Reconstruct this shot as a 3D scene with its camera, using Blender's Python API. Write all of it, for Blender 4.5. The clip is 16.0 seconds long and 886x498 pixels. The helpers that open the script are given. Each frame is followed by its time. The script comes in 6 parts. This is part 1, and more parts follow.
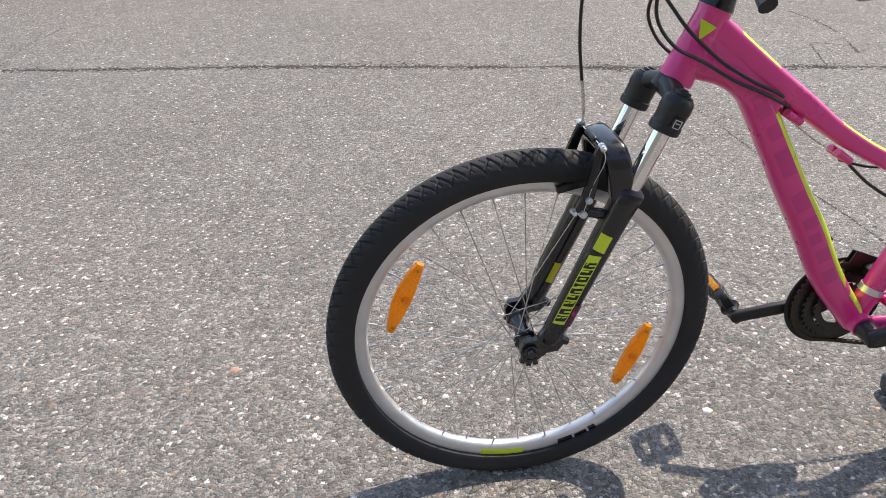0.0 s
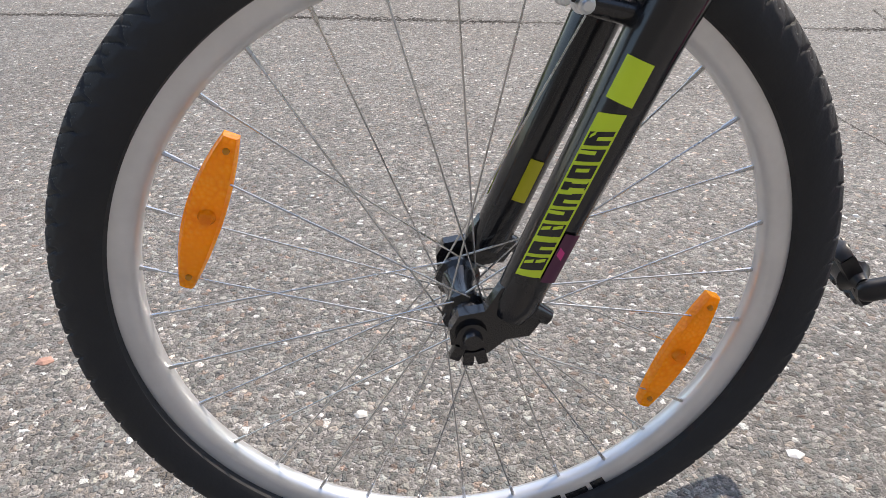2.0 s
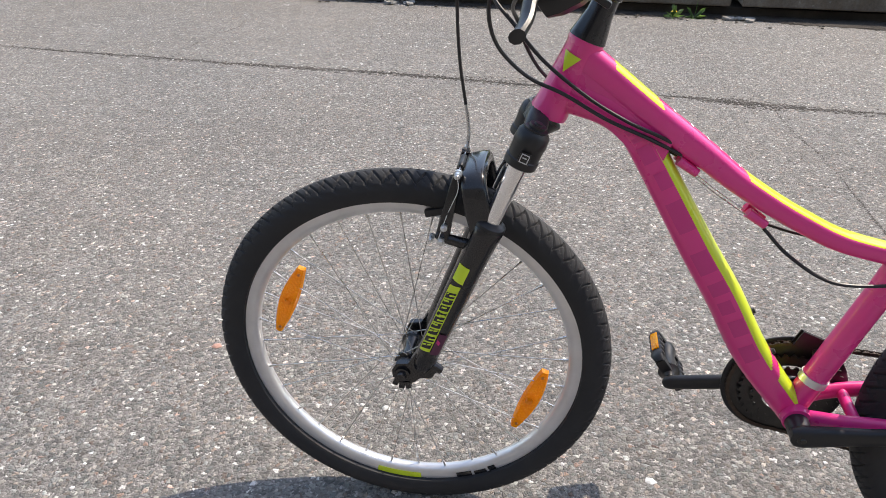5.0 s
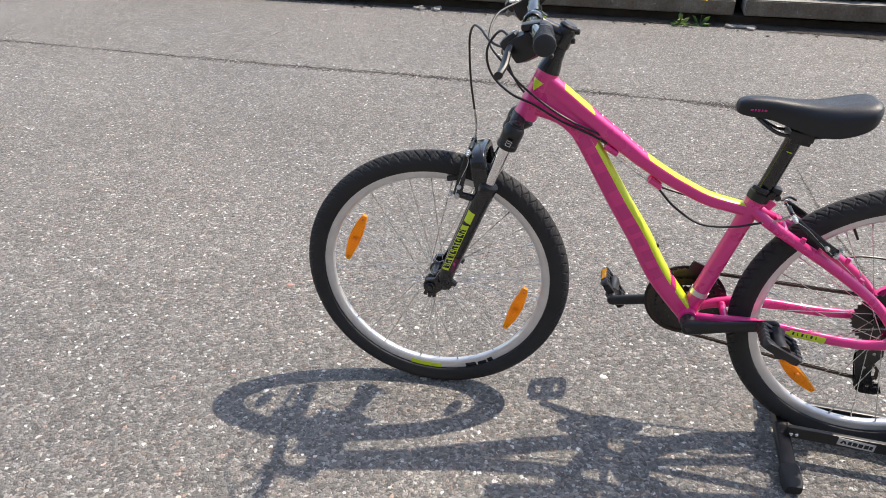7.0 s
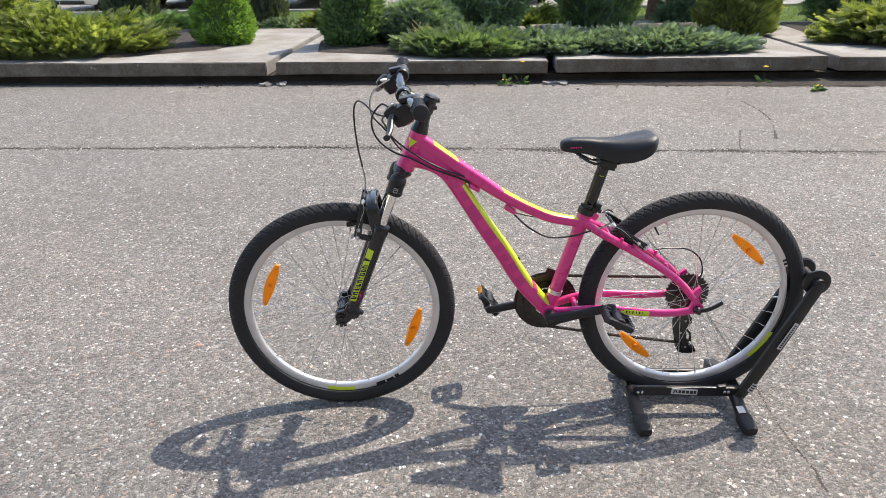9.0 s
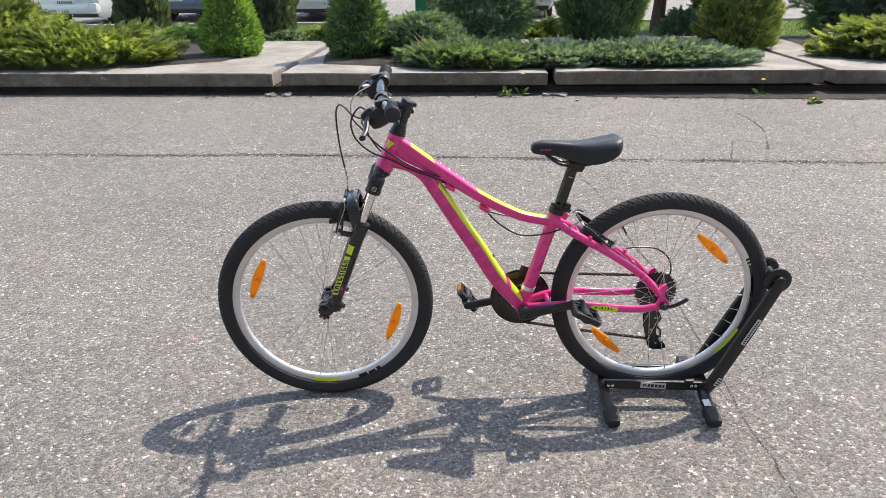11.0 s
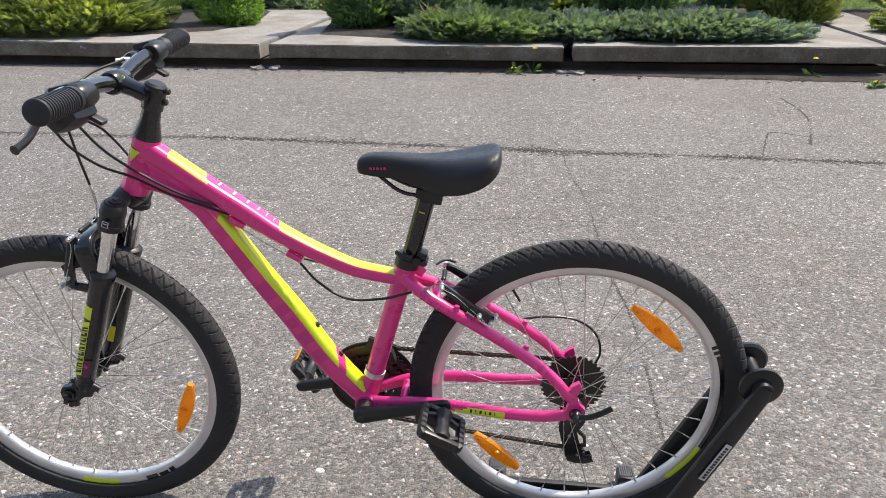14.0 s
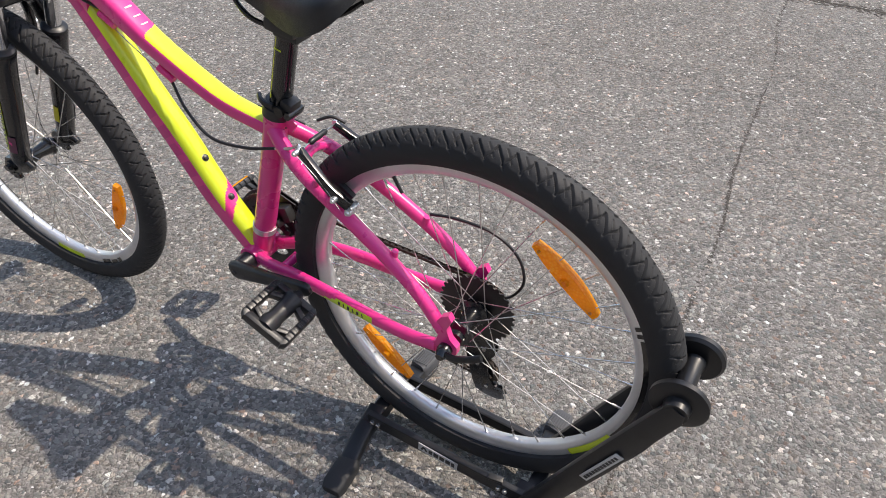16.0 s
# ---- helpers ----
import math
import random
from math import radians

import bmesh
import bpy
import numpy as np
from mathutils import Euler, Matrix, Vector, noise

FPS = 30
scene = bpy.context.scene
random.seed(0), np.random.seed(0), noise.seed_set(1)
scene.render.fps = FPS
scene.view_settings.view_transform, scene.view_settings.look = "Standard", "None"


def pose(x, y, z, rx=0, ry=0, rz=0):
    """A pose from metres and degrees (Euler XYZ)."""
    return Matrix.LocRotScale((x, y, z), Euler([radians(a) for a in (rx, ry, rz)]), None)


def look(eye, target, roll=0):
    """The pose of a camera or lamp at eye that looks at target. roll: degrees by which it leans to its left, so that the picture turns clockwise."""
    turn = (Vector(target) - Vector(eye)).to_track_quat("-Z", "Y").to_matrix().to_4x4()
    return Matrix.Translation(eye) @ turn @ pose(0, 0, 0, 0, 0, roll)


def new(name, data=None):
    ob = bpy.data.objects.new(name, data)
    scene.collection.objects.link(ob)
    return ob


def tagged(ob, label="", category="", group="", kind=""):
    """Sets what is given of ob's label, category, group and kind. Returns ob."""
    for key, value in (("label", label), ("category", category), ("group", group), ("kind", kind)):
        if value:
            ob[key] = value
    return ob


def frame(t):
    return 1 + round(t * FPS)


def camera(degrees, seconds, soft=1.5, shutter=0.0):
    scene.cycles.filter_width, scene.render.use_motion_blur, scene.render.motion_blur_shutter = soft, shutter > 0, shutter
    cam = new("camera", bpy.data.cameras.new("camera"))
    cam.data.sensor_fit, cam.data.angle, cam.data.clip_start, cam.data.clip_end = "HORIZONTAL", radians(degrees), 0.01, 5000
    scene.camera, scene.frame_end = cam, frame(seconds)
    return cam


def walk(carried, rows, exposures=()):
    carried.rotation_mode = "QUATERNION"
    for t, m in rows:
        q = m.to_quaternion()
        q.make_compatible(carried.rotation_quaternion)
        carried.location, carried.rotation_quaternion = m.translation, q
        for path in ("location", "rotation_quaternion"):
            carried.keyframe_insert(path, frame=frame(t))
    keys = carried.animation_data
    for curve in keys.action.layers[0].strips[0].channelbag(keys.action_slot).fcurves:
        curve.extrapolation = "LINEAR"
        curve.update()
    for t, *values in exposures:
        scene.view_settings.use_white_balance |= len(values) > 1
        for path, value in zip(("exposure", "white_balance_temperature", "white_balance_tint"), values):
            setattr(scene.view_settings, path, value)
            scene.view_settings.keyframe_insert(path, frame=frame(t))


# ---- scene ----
cam = camera(66.4, 16.0, 0.85)

PATH = [
    (0, (-0.205, -0.934, 1.022), (-0.076, 0.795, 0.026), 0.2),
    (0.5, (-0.149, -0.812, 0.947), (-0.018, 0.924, -0.037), 0.1),
    (1, (-0.11, -0.698, 0.857), (0.023, 1.036, -0.129), 0.2),
    (1.5, (-0.056, -0.573, 0.745), (0.075, 1.164, -0.239), 0.2),
    (2, (-0.039, -0.502, 0.647), (0.035, 1.24, -0.333), 1.0),
    (2.5, (-0.018, -0.464, 0.627), (-0.03, 1.28, -0.353), 1.0),
    (3, (-0.009, -0.486, 0.68), (-0.101, 1.262, -0.288), 0.8),
    (3.5, (0.022, -0.56, 0.756), (-0.154, 1.182, -0.21), 0.7),
    (4, (0.087, -0.665, 0.849), (-0.189, 1.064, -0.119), 0.8),
    (4.5, (0.172, -0.768, 0.941), (-0.201, 0.945, -0.023), 0.4),
    (4.7, (0.204, -0.815, 0.976), (-0.174, 0.898, 0.014), 0.4),
    (6.8, (0.385, -1.374, 1.197), (-0.042, 0.322, 0.228), 0.6),
    (7, (0.379, -1.408, 1.203), (-0.06, 0.284, 0.232), 0.5),
    (7.5, (0.345, -1.497, 1.236), (-0.093, 0.193, 0.26), -0.3),
    (8, (0.306, -1.573, 1.262), (0.124, 0.17, 0.298), -0.3),
    (8.5, (0.281, -1.66, 1.281), (0.183, 0.134, 0.403), -0.3),
    (9, (0.329, -1.756, 1.286), (0.292, 0.073, 0.477), -0.8),
    (9.2, (0.346, -1.805, 1.279), (0.355, 0.03, 0.486), -0.6),
    (11.3, (0.425, -1.864, 1.283), (0.357, -0.019, 0.513), -0.7),
    (11.5, (0.416, -1.81, 1.276), (0.359, 0.036, 0.509), -0.7),
    (12, (0.441, -1.686, 1.252), (0.418, 0.16, 0.481), -0.7),
    (12.5, (0.569, -1.518, 1.228), (0.563, 0.328, 0.457), -1.0),
    (13, (0.689, -1.379, 1.193), (0.709, 0.468, 0.425), -1.0),
    (13.5, (0.79, -1.221, 1.164), (0.668, 0.621, 0.395), -0.3),
    (14, (0.882, -1.109, 1.166), (0.681, 0.695, 0.328), -0.6),
    (14.5, (1.005, -0.999, 1.16), (0.793, 0.725, 0.169), -0.6),
    (15, (1.152, -0.902, 1.15), (0.79, 0.708, 0.021), 0.2),
    (15.5, (1.261, -0.795, 1.119), (0.684, 0.648, -0.14), 0.4),
    (16, (1.34, -0.64, 1.113), (0.59, 0.678, -0.191), 0.8),
]
EXPOSURES = [(0, 1.03, 7350, 12), (2.5, 1.06, 7350, 12), (4.5, 1.05, 7350, 12), (7, 1.08, 7350, 12), (9, 1.20, 7350, 12), (12.5, 1.22, 7350, 12), (14.5, 0.98, 7350, 12), (16, 0.86, 7350, 12)]
walk(cam, [(t, look(eye, target, roll)) for t, eye, target, roll in PATH], EXPOSURES)

# ---- world, sun, exposure ----
SUN = Vector((0.50, 0.45, 1.0)).normalized()
world = bpy.data.worlds.new("sky")
scene.world = world
world.use_nodes = True
wn = world.node_tree
sky = wn.nodes.new("ShaderNodeTexSky")
sky.sky_type, sky.sun_disc = "NISHITA", False
sky.sun_elevation = math.asin(SUN.z)
sky.sun_rotation = math.atan2(SUN.x, SUN.y)
wn.nodes["Background"].inputs["Strength"].default_value = 0.15
wn.links.new(sky.outputs[0], wn.nodes["Background"].inputs["Color"])
sun_lamp = bpy.data.lights.new("sun", "SUN")
sun_lamp.energy, sun_lamp.angle, sun_lamp.color = 2.5, radians(0.6), (1.0, 0.96, 0.9)
new("sun", sun_lamp).matrix_world = look(SUN * 30, (0, 0, 0))


# ---- materials ----
class Nodes:
    def __init__(self, name, rough=0.5, metal=0.0):
        self.mat = bpy.data.materials.new(name)
        self.mat.use_nodes = True
        self.tree = self.mat.node_tree
        self.bsdf = self.tree.nodes["Principled BSDF"]
        self.set("Roughness", rough)
        self.set("Metallic", metal)
        self.pos = self.add("ShaderNodeTexCoord").outputs["Object"]

    def set(self, key, value):
        if hasattr(value, "is_linked"):
            self.tree.links.new(value, self.bsdf.inputs[key])
        else:
            self.bsdf.inputs[key].default_value = (*value, 1) if isinstance(value, tuple) else value
        return self

    def add(self, kind, **links):
        n = self.tree.nodes.new(kind)
        for key, value in links.items():
            slot = n.inputs[key.replace("_", " ")] if not key.startswith("i") or not key[1:].isdigit() else n.inputs[int(key[1:])]
            if hasattr(value, "is_linked"):
                self.tree.links.new(value, slot)
            else:
                slot.default_value = value
        return n

    def noise(self, scale, detail=4.0, rough=0.6, vec=None):
        return self.add("ShaderNodeTexNoise", Vector=vec or self.pos, Scale=scale, Detail=detail, Roughness=rough).outputs["Fac"]

    def ramp(self, fac, *stops):
        n = self.add("ShaderNodeValToRGB", Fac=fac)
        e = n.color_ramp.elements
        while len(e) < len(stops):
            e.new(0.5)
        for el, (p, c) in zip(e, stops):
            el.position, el.color = p, (*c, 1) if isinstance(c, tuple) else (c, c, c, 1)
        return n.outputs["Color"]

    def mix(self, fac, a, b, mode="MIX"):
        n = self.tree.nodes.new("ShaderNodeMix")
        n.data_type, n.blend_type = "RGBA", mode
        for slot, value in ((n.inputs[0], fac), (n.inputs[6], a), (n.inputs[7], b)):
            if hasattr(value, "is_linked"):
                self.tree.links.new(value, slot)
            else:
                slot.default_value = (*value, 1) if isinstance(value, tuple) else value
        return n.outputs[2]

    def math(self, op, a, b=0.0):
        n = self.add("ShaderNodeMath", i0=a, i1=b)
        n.operation = op
        return n.outputs[0]

    def bump(self, height, strength=0.3, distance=0.002):
        b = self.add("ShaderNodeBump", Height=height, Strength=strength, Distance=distance)
        self.set("Normal", b.outputs[0])
        return self


def plain(name, color, rough=0.45, metal=0.0, vary=0.15, scale=60, bump=0.05, coat=0.0, dist=0.001):
    """A painted, plastic or metal surface with light grain and wear."""
    m = Nodes(name, rough, metal)
    big, fine = m.noise(scale * 0.12), m.noise(scale * 8, 3)
    dark = tuple(c * (1 - vary) for c in color)
    light = tuple(min(1, c * (1 + vary)) for c in color)
    m.set("Base Color", m.ramp(big, (0.3, dark), (0.7, light)))
    m.set("Roughness", m.ramp(m.noise(scale * 0.5), (0.3, max(0, rough - 0.07)), (0.7, min(1, rough + 0.08))))
    m.bump(fine, bump, dist)
    m.set("Coat Weight", coat)
    m.set("Coat Roughness", 0.08)
    return m.mat


def asphalt():
    """Worn asphalt: rounded chips of two sizes lie in a fine sandy binder; some chips are sunk and hidden."""
    m = Nodes("asphalt", 0.8)
    shift = m.add("ShaderNodeVectorMath", i0=m.add("ShaderNodeTexNoise", Vector=m.pos, Scale=130.0, Detail=3.0).outputs["Color"], i1=(0.011, 0.011, 0.011))
    shift.operation = "MULTIPLY"
    v = m.add("ShaderNodeVectorMath", i0=m.pos, i1=shift.outputs[0]).outputs[0]
    cell = m.add("ShaderNodeTexVoronoi", Vector=v, Scale=104.0)
    edge = m.add("ShaderNodeTexVoronoi", Vector=v, Scale=104.0)
    edge.feature = "DISTANCE_TO_EDGE"
    small = m.add("ShaderNodeTexVoronoi", Vector=v, Scale=235.0)
    pick = m.add("ShaderNodeSeparateColor", Color=cell.outputs["Color"])
    pick2 = m.add("ShaderNodeSeparateColor", Color=small.outputs["Color"])
    stone = m.ramp(pick.outputs[0], (0.0, (0.095, 0.093, 0.090)), (0.25, (0.150, 0.146, 0.140)), (0.55, (0.222, 0.212, 0.199)), (0.80, (0.300, 0.281, 0.257)), (0.955, (0.44, 0.415, 0.38)), (1.0, (0.78, 0.76, 0.74)))
    hue = m.ramp(pick.outputs[1], (0.0, (0.90, 1.0, 1.05)), (0.3, (0.97, 1.015, 0.98)), (0.65, (1, 1, 1)), (0.92, (1.07, 0.985, 0.90)), (1.0, (1.22, 0.90, 0.78)))
    stone = m.mix(1.0, stone, hue, "MULTIPLY")
    sand = m.ramp(pick2.outputs[0], (0.0, (0.085, 0.080, 0.075)), (0.5, (0.175, 0.165, 0.155)), (0.88, (0.26, 0.245, 0.23)), (1.0, (0.45, 0.43, 0.41)))
    sunk = m.ramp(pick.outputs[2], (0.34, 1.0), (0.40, 0.0))
    rim = m.ramp(edge.outputs["Distance"], (0.03, 1.0), (0.13, 0.0))
    hide = m.math("MAXIMUM", sunk, rim)
    base = m.mix(hide, stone, sand)
    base = m.mix(1.0, base, m.ramp(m.noise(420, 3), (0.3, 0.8), (0.7, 1.12)), "MULTIPLY")
    base = m.mix(1.0, base, m.ramp(m.noise(0.8, 5), (0.3, 0.88), (0.7, 1.12)), "MULTIPLY")
    base = m.mix(1.0, base, m.ramp(m.noise(0.55, 4), (0.35, (1.0, 1.0, 1.0)), (0.65, (1.03, 0.996, 0.965))), "MULTIPLY")
    base = m.mix(1.0, base, m.ramp(m.noise(11, 4), (0.3, 0.86), (0.7, 1.13)), "MULTIPLY")
    m.set("Base Color", base)
    dome = m.math("MULTIPLY", m.math("MINIMUM", edge.outputs["Distance"], 0.28), m.math("SUBTRACT", 1.0, sunk))
    height = m.math("ADD", m.math("MULTIPLY", dome, 2.2), m.math("MULTIPLY", small.outputs["Distance"], -0.7))
    # each chip lies at its own small slope
    off = m.add("ShaderNodeVectorMath", i0=v, i1=cell.outputs["Position"])
    off.operation = "SUBTRACT"
    slope = m.add("ShaderNodeVectorMath", i0=cell.outputs["Color"], i1=(0.5, 0.5, 0.5))
    slope.operation = "SUBTRACT"
    lean = m.add("ShaderNodeVectorMath", i0=off.outputs[0], i1=slope.outputs[0])
    lean.operation = "DOT_PRODUCT"
    height = m.math("ADD", height, m.math("MULTIPLY", m.math("MULTIPLY", lean.outputs["Value"], 130.0), m.math("SUBTRACT", 1.0, hide)))
    height = m.math("ADD", height, m.math("MULTIPLY", m.noise(300, 3), 0.5))
    m.bump(height, 0.9, 0.0043)
    m.set("Roughness", m.ramp(pick.outputs[2], (0.0, 0.65), (1.0, 0.92)))
    return m.mat


def pebble_mat():
    m = Nodes("pebble", 0.7)
    rnd = m.add("ShaderNodeNewGeometry").outputs["Random Per Island"]
    m.set("Base Color", m.mix(1.0, m.ramp(rnd, (0.0, (0.12, 0.115, 0.115)), (0.4, (0.22, 0.21, 0.2)), (0.7, (0.34, 0.30, 0.265)), (0.86, (0.5, 0.47, 0.44)), (1.0, (0.82, 0.8, 0.78))), m.ramp(m.noise(300, 3), (0.3, 0.75), (0.7, 1.1)), "MULTIPLY"))
    m.bump(m.noise(500, 4), 0.4, 0.001)
    return m.mat


def concrete(name, tone=0.46):
    m = Nodes(name, 0.85)
    c = m.mix(1.0, m.ramp(m.noise(3, 6), (0.3, (tone * 0.8, tone * 0.77, tone * 0.72)), (0.7, (tone * 1.1, tone * 1.07, tone * 1.0))), m.ramp(m.noise(40, 5), (0.35, 0.78), (0.65, 1.06)), "MULTIPLY")
    c = m.mix(m.ramp(m.noise(1.3, 5), (0.42, 0.0), (0.68, 0.7)), c, (0.13, 0.10, 0.075))
    c = m.mix(m.ramp(m.noise(9, 6, 0.7), (0.55, 0.0), (0.72, 0.5)), c, (0.20, 0.15, 0.105))
    m.set("Base Color", c)
    m.bump(m.noise(120, 6), 0.5, 0.004)
    return m.mat


def leaf_mat(name, a, b, c):
    m = Nodes(name, 0.75)
    rnd = m.add("ShaderNodeNewGeometry").outputs["Random Per Island"]
    col = m.mix(1.0, m.ramp(rnd, (0.0, a), (0.55, b), (1.0, c)), m.ramp(m.noise(1.6, 3), (0.3, 0.7), (0.7, 1.25)), "MULTIPLY")
    m.set("Base Color", col)
    t = m.add("ShaderNodeBsdfTranslucent", Color=m.mix(1.0, col, (1.3, 1.4, 0.6), "MULTIPLY"))
    mx = m.add("ShaderNodeMixShader", i0=0.45, i1=m.bsdf.outputs[0], i2=t.outputs[0])
    m.tree.links.new(mx.outputs[0], m.tree.nodes["Material Output"].inputs["Surface"])
    return m.mat


def reflector_mat():
    m = Nodes("amber_plastic", 0.18)
    v = m.add("ShaderNodeTexVoronoi", Vector=m.pos, Scale=240.0)
    # yellow cell centres paint bright highlights into the amber
    col = m.mix(m.ramp(m.noise(28, 3), (0.35, 0.0), (0.65, 0.8)), m.ramp(v.outputs["Distance"], (0.0, (1.0, 0.74, 0.08)), (0.45, (1.0, 0.48, 0.008)), (0.8, (0.86, 0.25, 0.0))), (1.0, 0.42, 0.004))
    m.set("Base Color", col)
    m.bump(v.outputs["Distance"], 1.0, 0.0016)
    t = m.add("ShaderNodeBsdfTranslucent", Color=(1.0, 0.50, 0.01, 1))
    mx = m.add("ShaderNodeMixShader", i0=0.5, i1=m.bsdf.outputs[0], i2=t.outputs[0])
    m.tree.links.new(mx.outputs[0], m.tree.nodes["Material Output"].inputs["Surface"])
    m.set("Coat Weight", 1.0)
    m.set("Coat Roughness", 0.04)
    return m.mat


def wood_mat(name, a, b):
    m = Nodes(name, 0.9)
    mp = m.add("ShaderNodeMapping", Vector=m.pos)
    mp.inputs["Scale"].default_value = (9, 9, 1.6)
    n = m.noise(3, 6, 0.7, mp.outputs[0])
    m.set("Base Color", m.ramp(n, (0.3, a), (0.7, b)))
    m.bump(n, 0.9, 0.02)
    return m.mat


ASPHALT, PEBBLE = asphalt(), pebble_mat()
CONCRETE, PAVING = concrete("slab_concrete", 0.34), concrete("paving_concrete", 0.42)
JOINT = plain("joint_filling", (0.072, 0.064, 0.056), 0.9, 0, 0.5, 40, 0.8, 0, 0.004)
CRACK = plain("crack_dirt", (0.075, 0.068, 0.06), 0.9, 0, 0.5, 40, 0.8, 0, 0.004)
TAR = plain("tar_joint", (0.035, 0.033, 0.032), 0.85, 0, 0.4, 40, 0.8, 0, 0.004)
def stained_shaded_concrete():
    """Cast edge of a slab: soil-splashed and algae-brown, with pale lime spots and runs, darkened for front-face shade.
    """
    m = Nodes("stained_shaded_concrete", 0.9)
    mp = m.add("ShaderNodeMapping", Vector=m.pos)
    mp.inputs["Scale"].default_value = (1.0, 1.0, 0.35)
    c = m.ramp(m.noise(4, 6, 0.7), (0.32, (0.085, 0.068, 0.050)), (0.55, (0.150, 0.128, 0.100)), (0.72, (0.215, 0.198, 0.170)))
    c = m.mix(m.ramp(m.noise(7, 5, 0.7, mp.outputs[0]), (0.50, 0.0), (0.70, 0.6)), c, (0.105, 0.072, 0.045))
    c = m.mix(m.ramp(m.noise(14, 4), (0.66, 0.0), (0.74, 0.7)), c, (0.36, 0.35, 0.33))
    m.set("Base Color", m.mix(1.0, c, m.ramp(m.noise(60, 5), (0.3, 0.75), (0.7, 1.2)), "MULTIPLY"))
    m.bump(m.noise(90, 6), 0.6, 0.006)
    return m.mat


STAINED_SHADED = stained_shaded_concrete()
SOIL = plain("soil", (0.062, 0.052, 0.043), 0.95, 0, 0.5, 20, 1.0, 0, 0.02)
GRASS_GROUND = plain("lawn_soil", (0.075, 0.13, 0.022), 0.95, 0, 0.5, 12, 1.0, 0, 0.03)
PINK = plain("pink_paint", (0.80, 0.035, 0.245), 0.3, 0, 0.05, 30, 0.02, 0.55)
PINK_DARK = plain("dark_pink_decal", (0.66, 0.026, 0.215), 0.35, 0, 0.08, 30, 0.02, 0.4)
LIME = plain("lime_paint", (0.64, 0.78, 0.028), 0.32, 0, 0.05, 30, 0.02, 0.5)
BLACK = plain("black_paint", (0.010, 0.010, 0.0115), 0.21, 0, 0.2, 40, 0.03, 0.3)
PLASTIC = plain("black_plastic", (0.014, 0.014, 0.0155), 0.38, 0, 0.25, 60, 0.15)
RUBBER = plain("tyre_rubber", (0.020, 0.020, 0.0215), 0.72, 0, 0.3, 30, 0.35)
GRIP_RUBBER = plain("grip_rubber", (0.017, 0.018, 0.021), 0.55, 0, 0.25, 80, 0.4)
LEATHER = plain("saddle_vinyl", (0.012, 0.0135, 0.017), 0.42, 0, 0.2, 120, 0.3)
ALLOY = plain("brushed_alloy", (0.74, 0.74, 0.75), 0.36, 0.75, 0.06, 200, 0.08)
CHROME = plain("chrome", (0.86, 0.86, 0.87), 0.08, 1.0, 0.03, 40, 0.0)
STEEL = plain("spoke_steel", (0.62, 0.61, 0.60), 0.28, 0.95, 0.05, 60, 0.0)
BOLT = plain("bright_zinc", (0.72, 0.74, 0.76), 0.30, 0.9, 0.08, 90, 0.02)
DARK_STEEL = plain("dark_steel", (0.06, 0.058, 0.056), 0.38, 0.8, 0.3, 150, 0.2)
CHAIN = plain("oily_chain", (0.07, 0.055, 0.045), 0.4, 0.85, 0.4, 300, 0.3)
WHITE = plain("white_decal", (0.75, 0.75, 0.75), 0.4, 0, 0.05, 60, 0.05)
SILVER_LABEL = plain("silver_label", (0.55, 0.56, 0.57), 0.4, 0.3, 0.06, 90, 0.05)
AMBER_DARK = plain("amber_rivet", (0.60, 0.26, 0.01), 0.35)
AMBER = reflector_mat()
STAND_PAINT = plain("stand_black_paint", (0.011, 0.011, 0.0125), 0.4, 0.1, 0.3, 60, 0.15, 0.1)
STAND_CAP = plain("grey_rubber_cap", (0.06, 0.062, 0.068), 0.6, 0, 0.2, 80, 0.3)
BARK, BARK_RED = wood_mat("bark", (0.05, 0.035, 0.026), (0.16, 0.12, 0.09)), wood_mat("red_bark", (0.10, 0.05, 0.035), (0.22, 0.13, 0.09))
GLASS_DARK = plain("tinted_glass", (0.02, 0.024, 0.028), 0.06, 0, 0.1, 5, 0.0, 0.4)


# ---- mesh helpers ----
def part(name, bm, material, parent=None, label="", smooth=True, at=None):
    me = bpy.data.meshes.new(name)
    bmesh.ops.recalc_face_normals(bm, faces=bm.faces)
    for fc in bm.faces:
        fc.smooth = smooth
    bm.to_mesh(me)
    bm.free()
    for mt in material if isinstance(material, (list, tuple)) else [material]:
        me.materials.append(mt)
    if smooth:
        me.set_sharp_from_angle(angle=radians(38))
    ob = new(name, me)
    if at is not None:
        ob.matrix_basis = at
    ob.parent = parent
    if label:
        tagged(ob, label)
    return ob


def repeat(ob, m, parent=None):
    """A further piece on the same mesh."""
    o = new(ob.name.split(".")[0], ob.data)
    o.matrix_basis, o.parent = m, parent or ob.parent
    return o


def spline(pts, k=8):
    """Catmull-Rom through pts (tuples of any length)."""
    p = np.array(pts, float)
    q = np.vstack([2 * p[0] - p[1], p, 2 * p[-1] - p[-2]])
    out = []
    for i in range(1, len(q) - 2):
        a, b, c, d = q[i - 1:i + 3]
        for s in range(k):
            t = s / k
            out.append(0.5 * (2 * b + (c - a) * t + (2 * a - 5 * b + 4 * c - d) * t * t + (3 * b - a - 3 * c + d) * t ** 3))
    out.append(p[-1])
    return np.array(out)


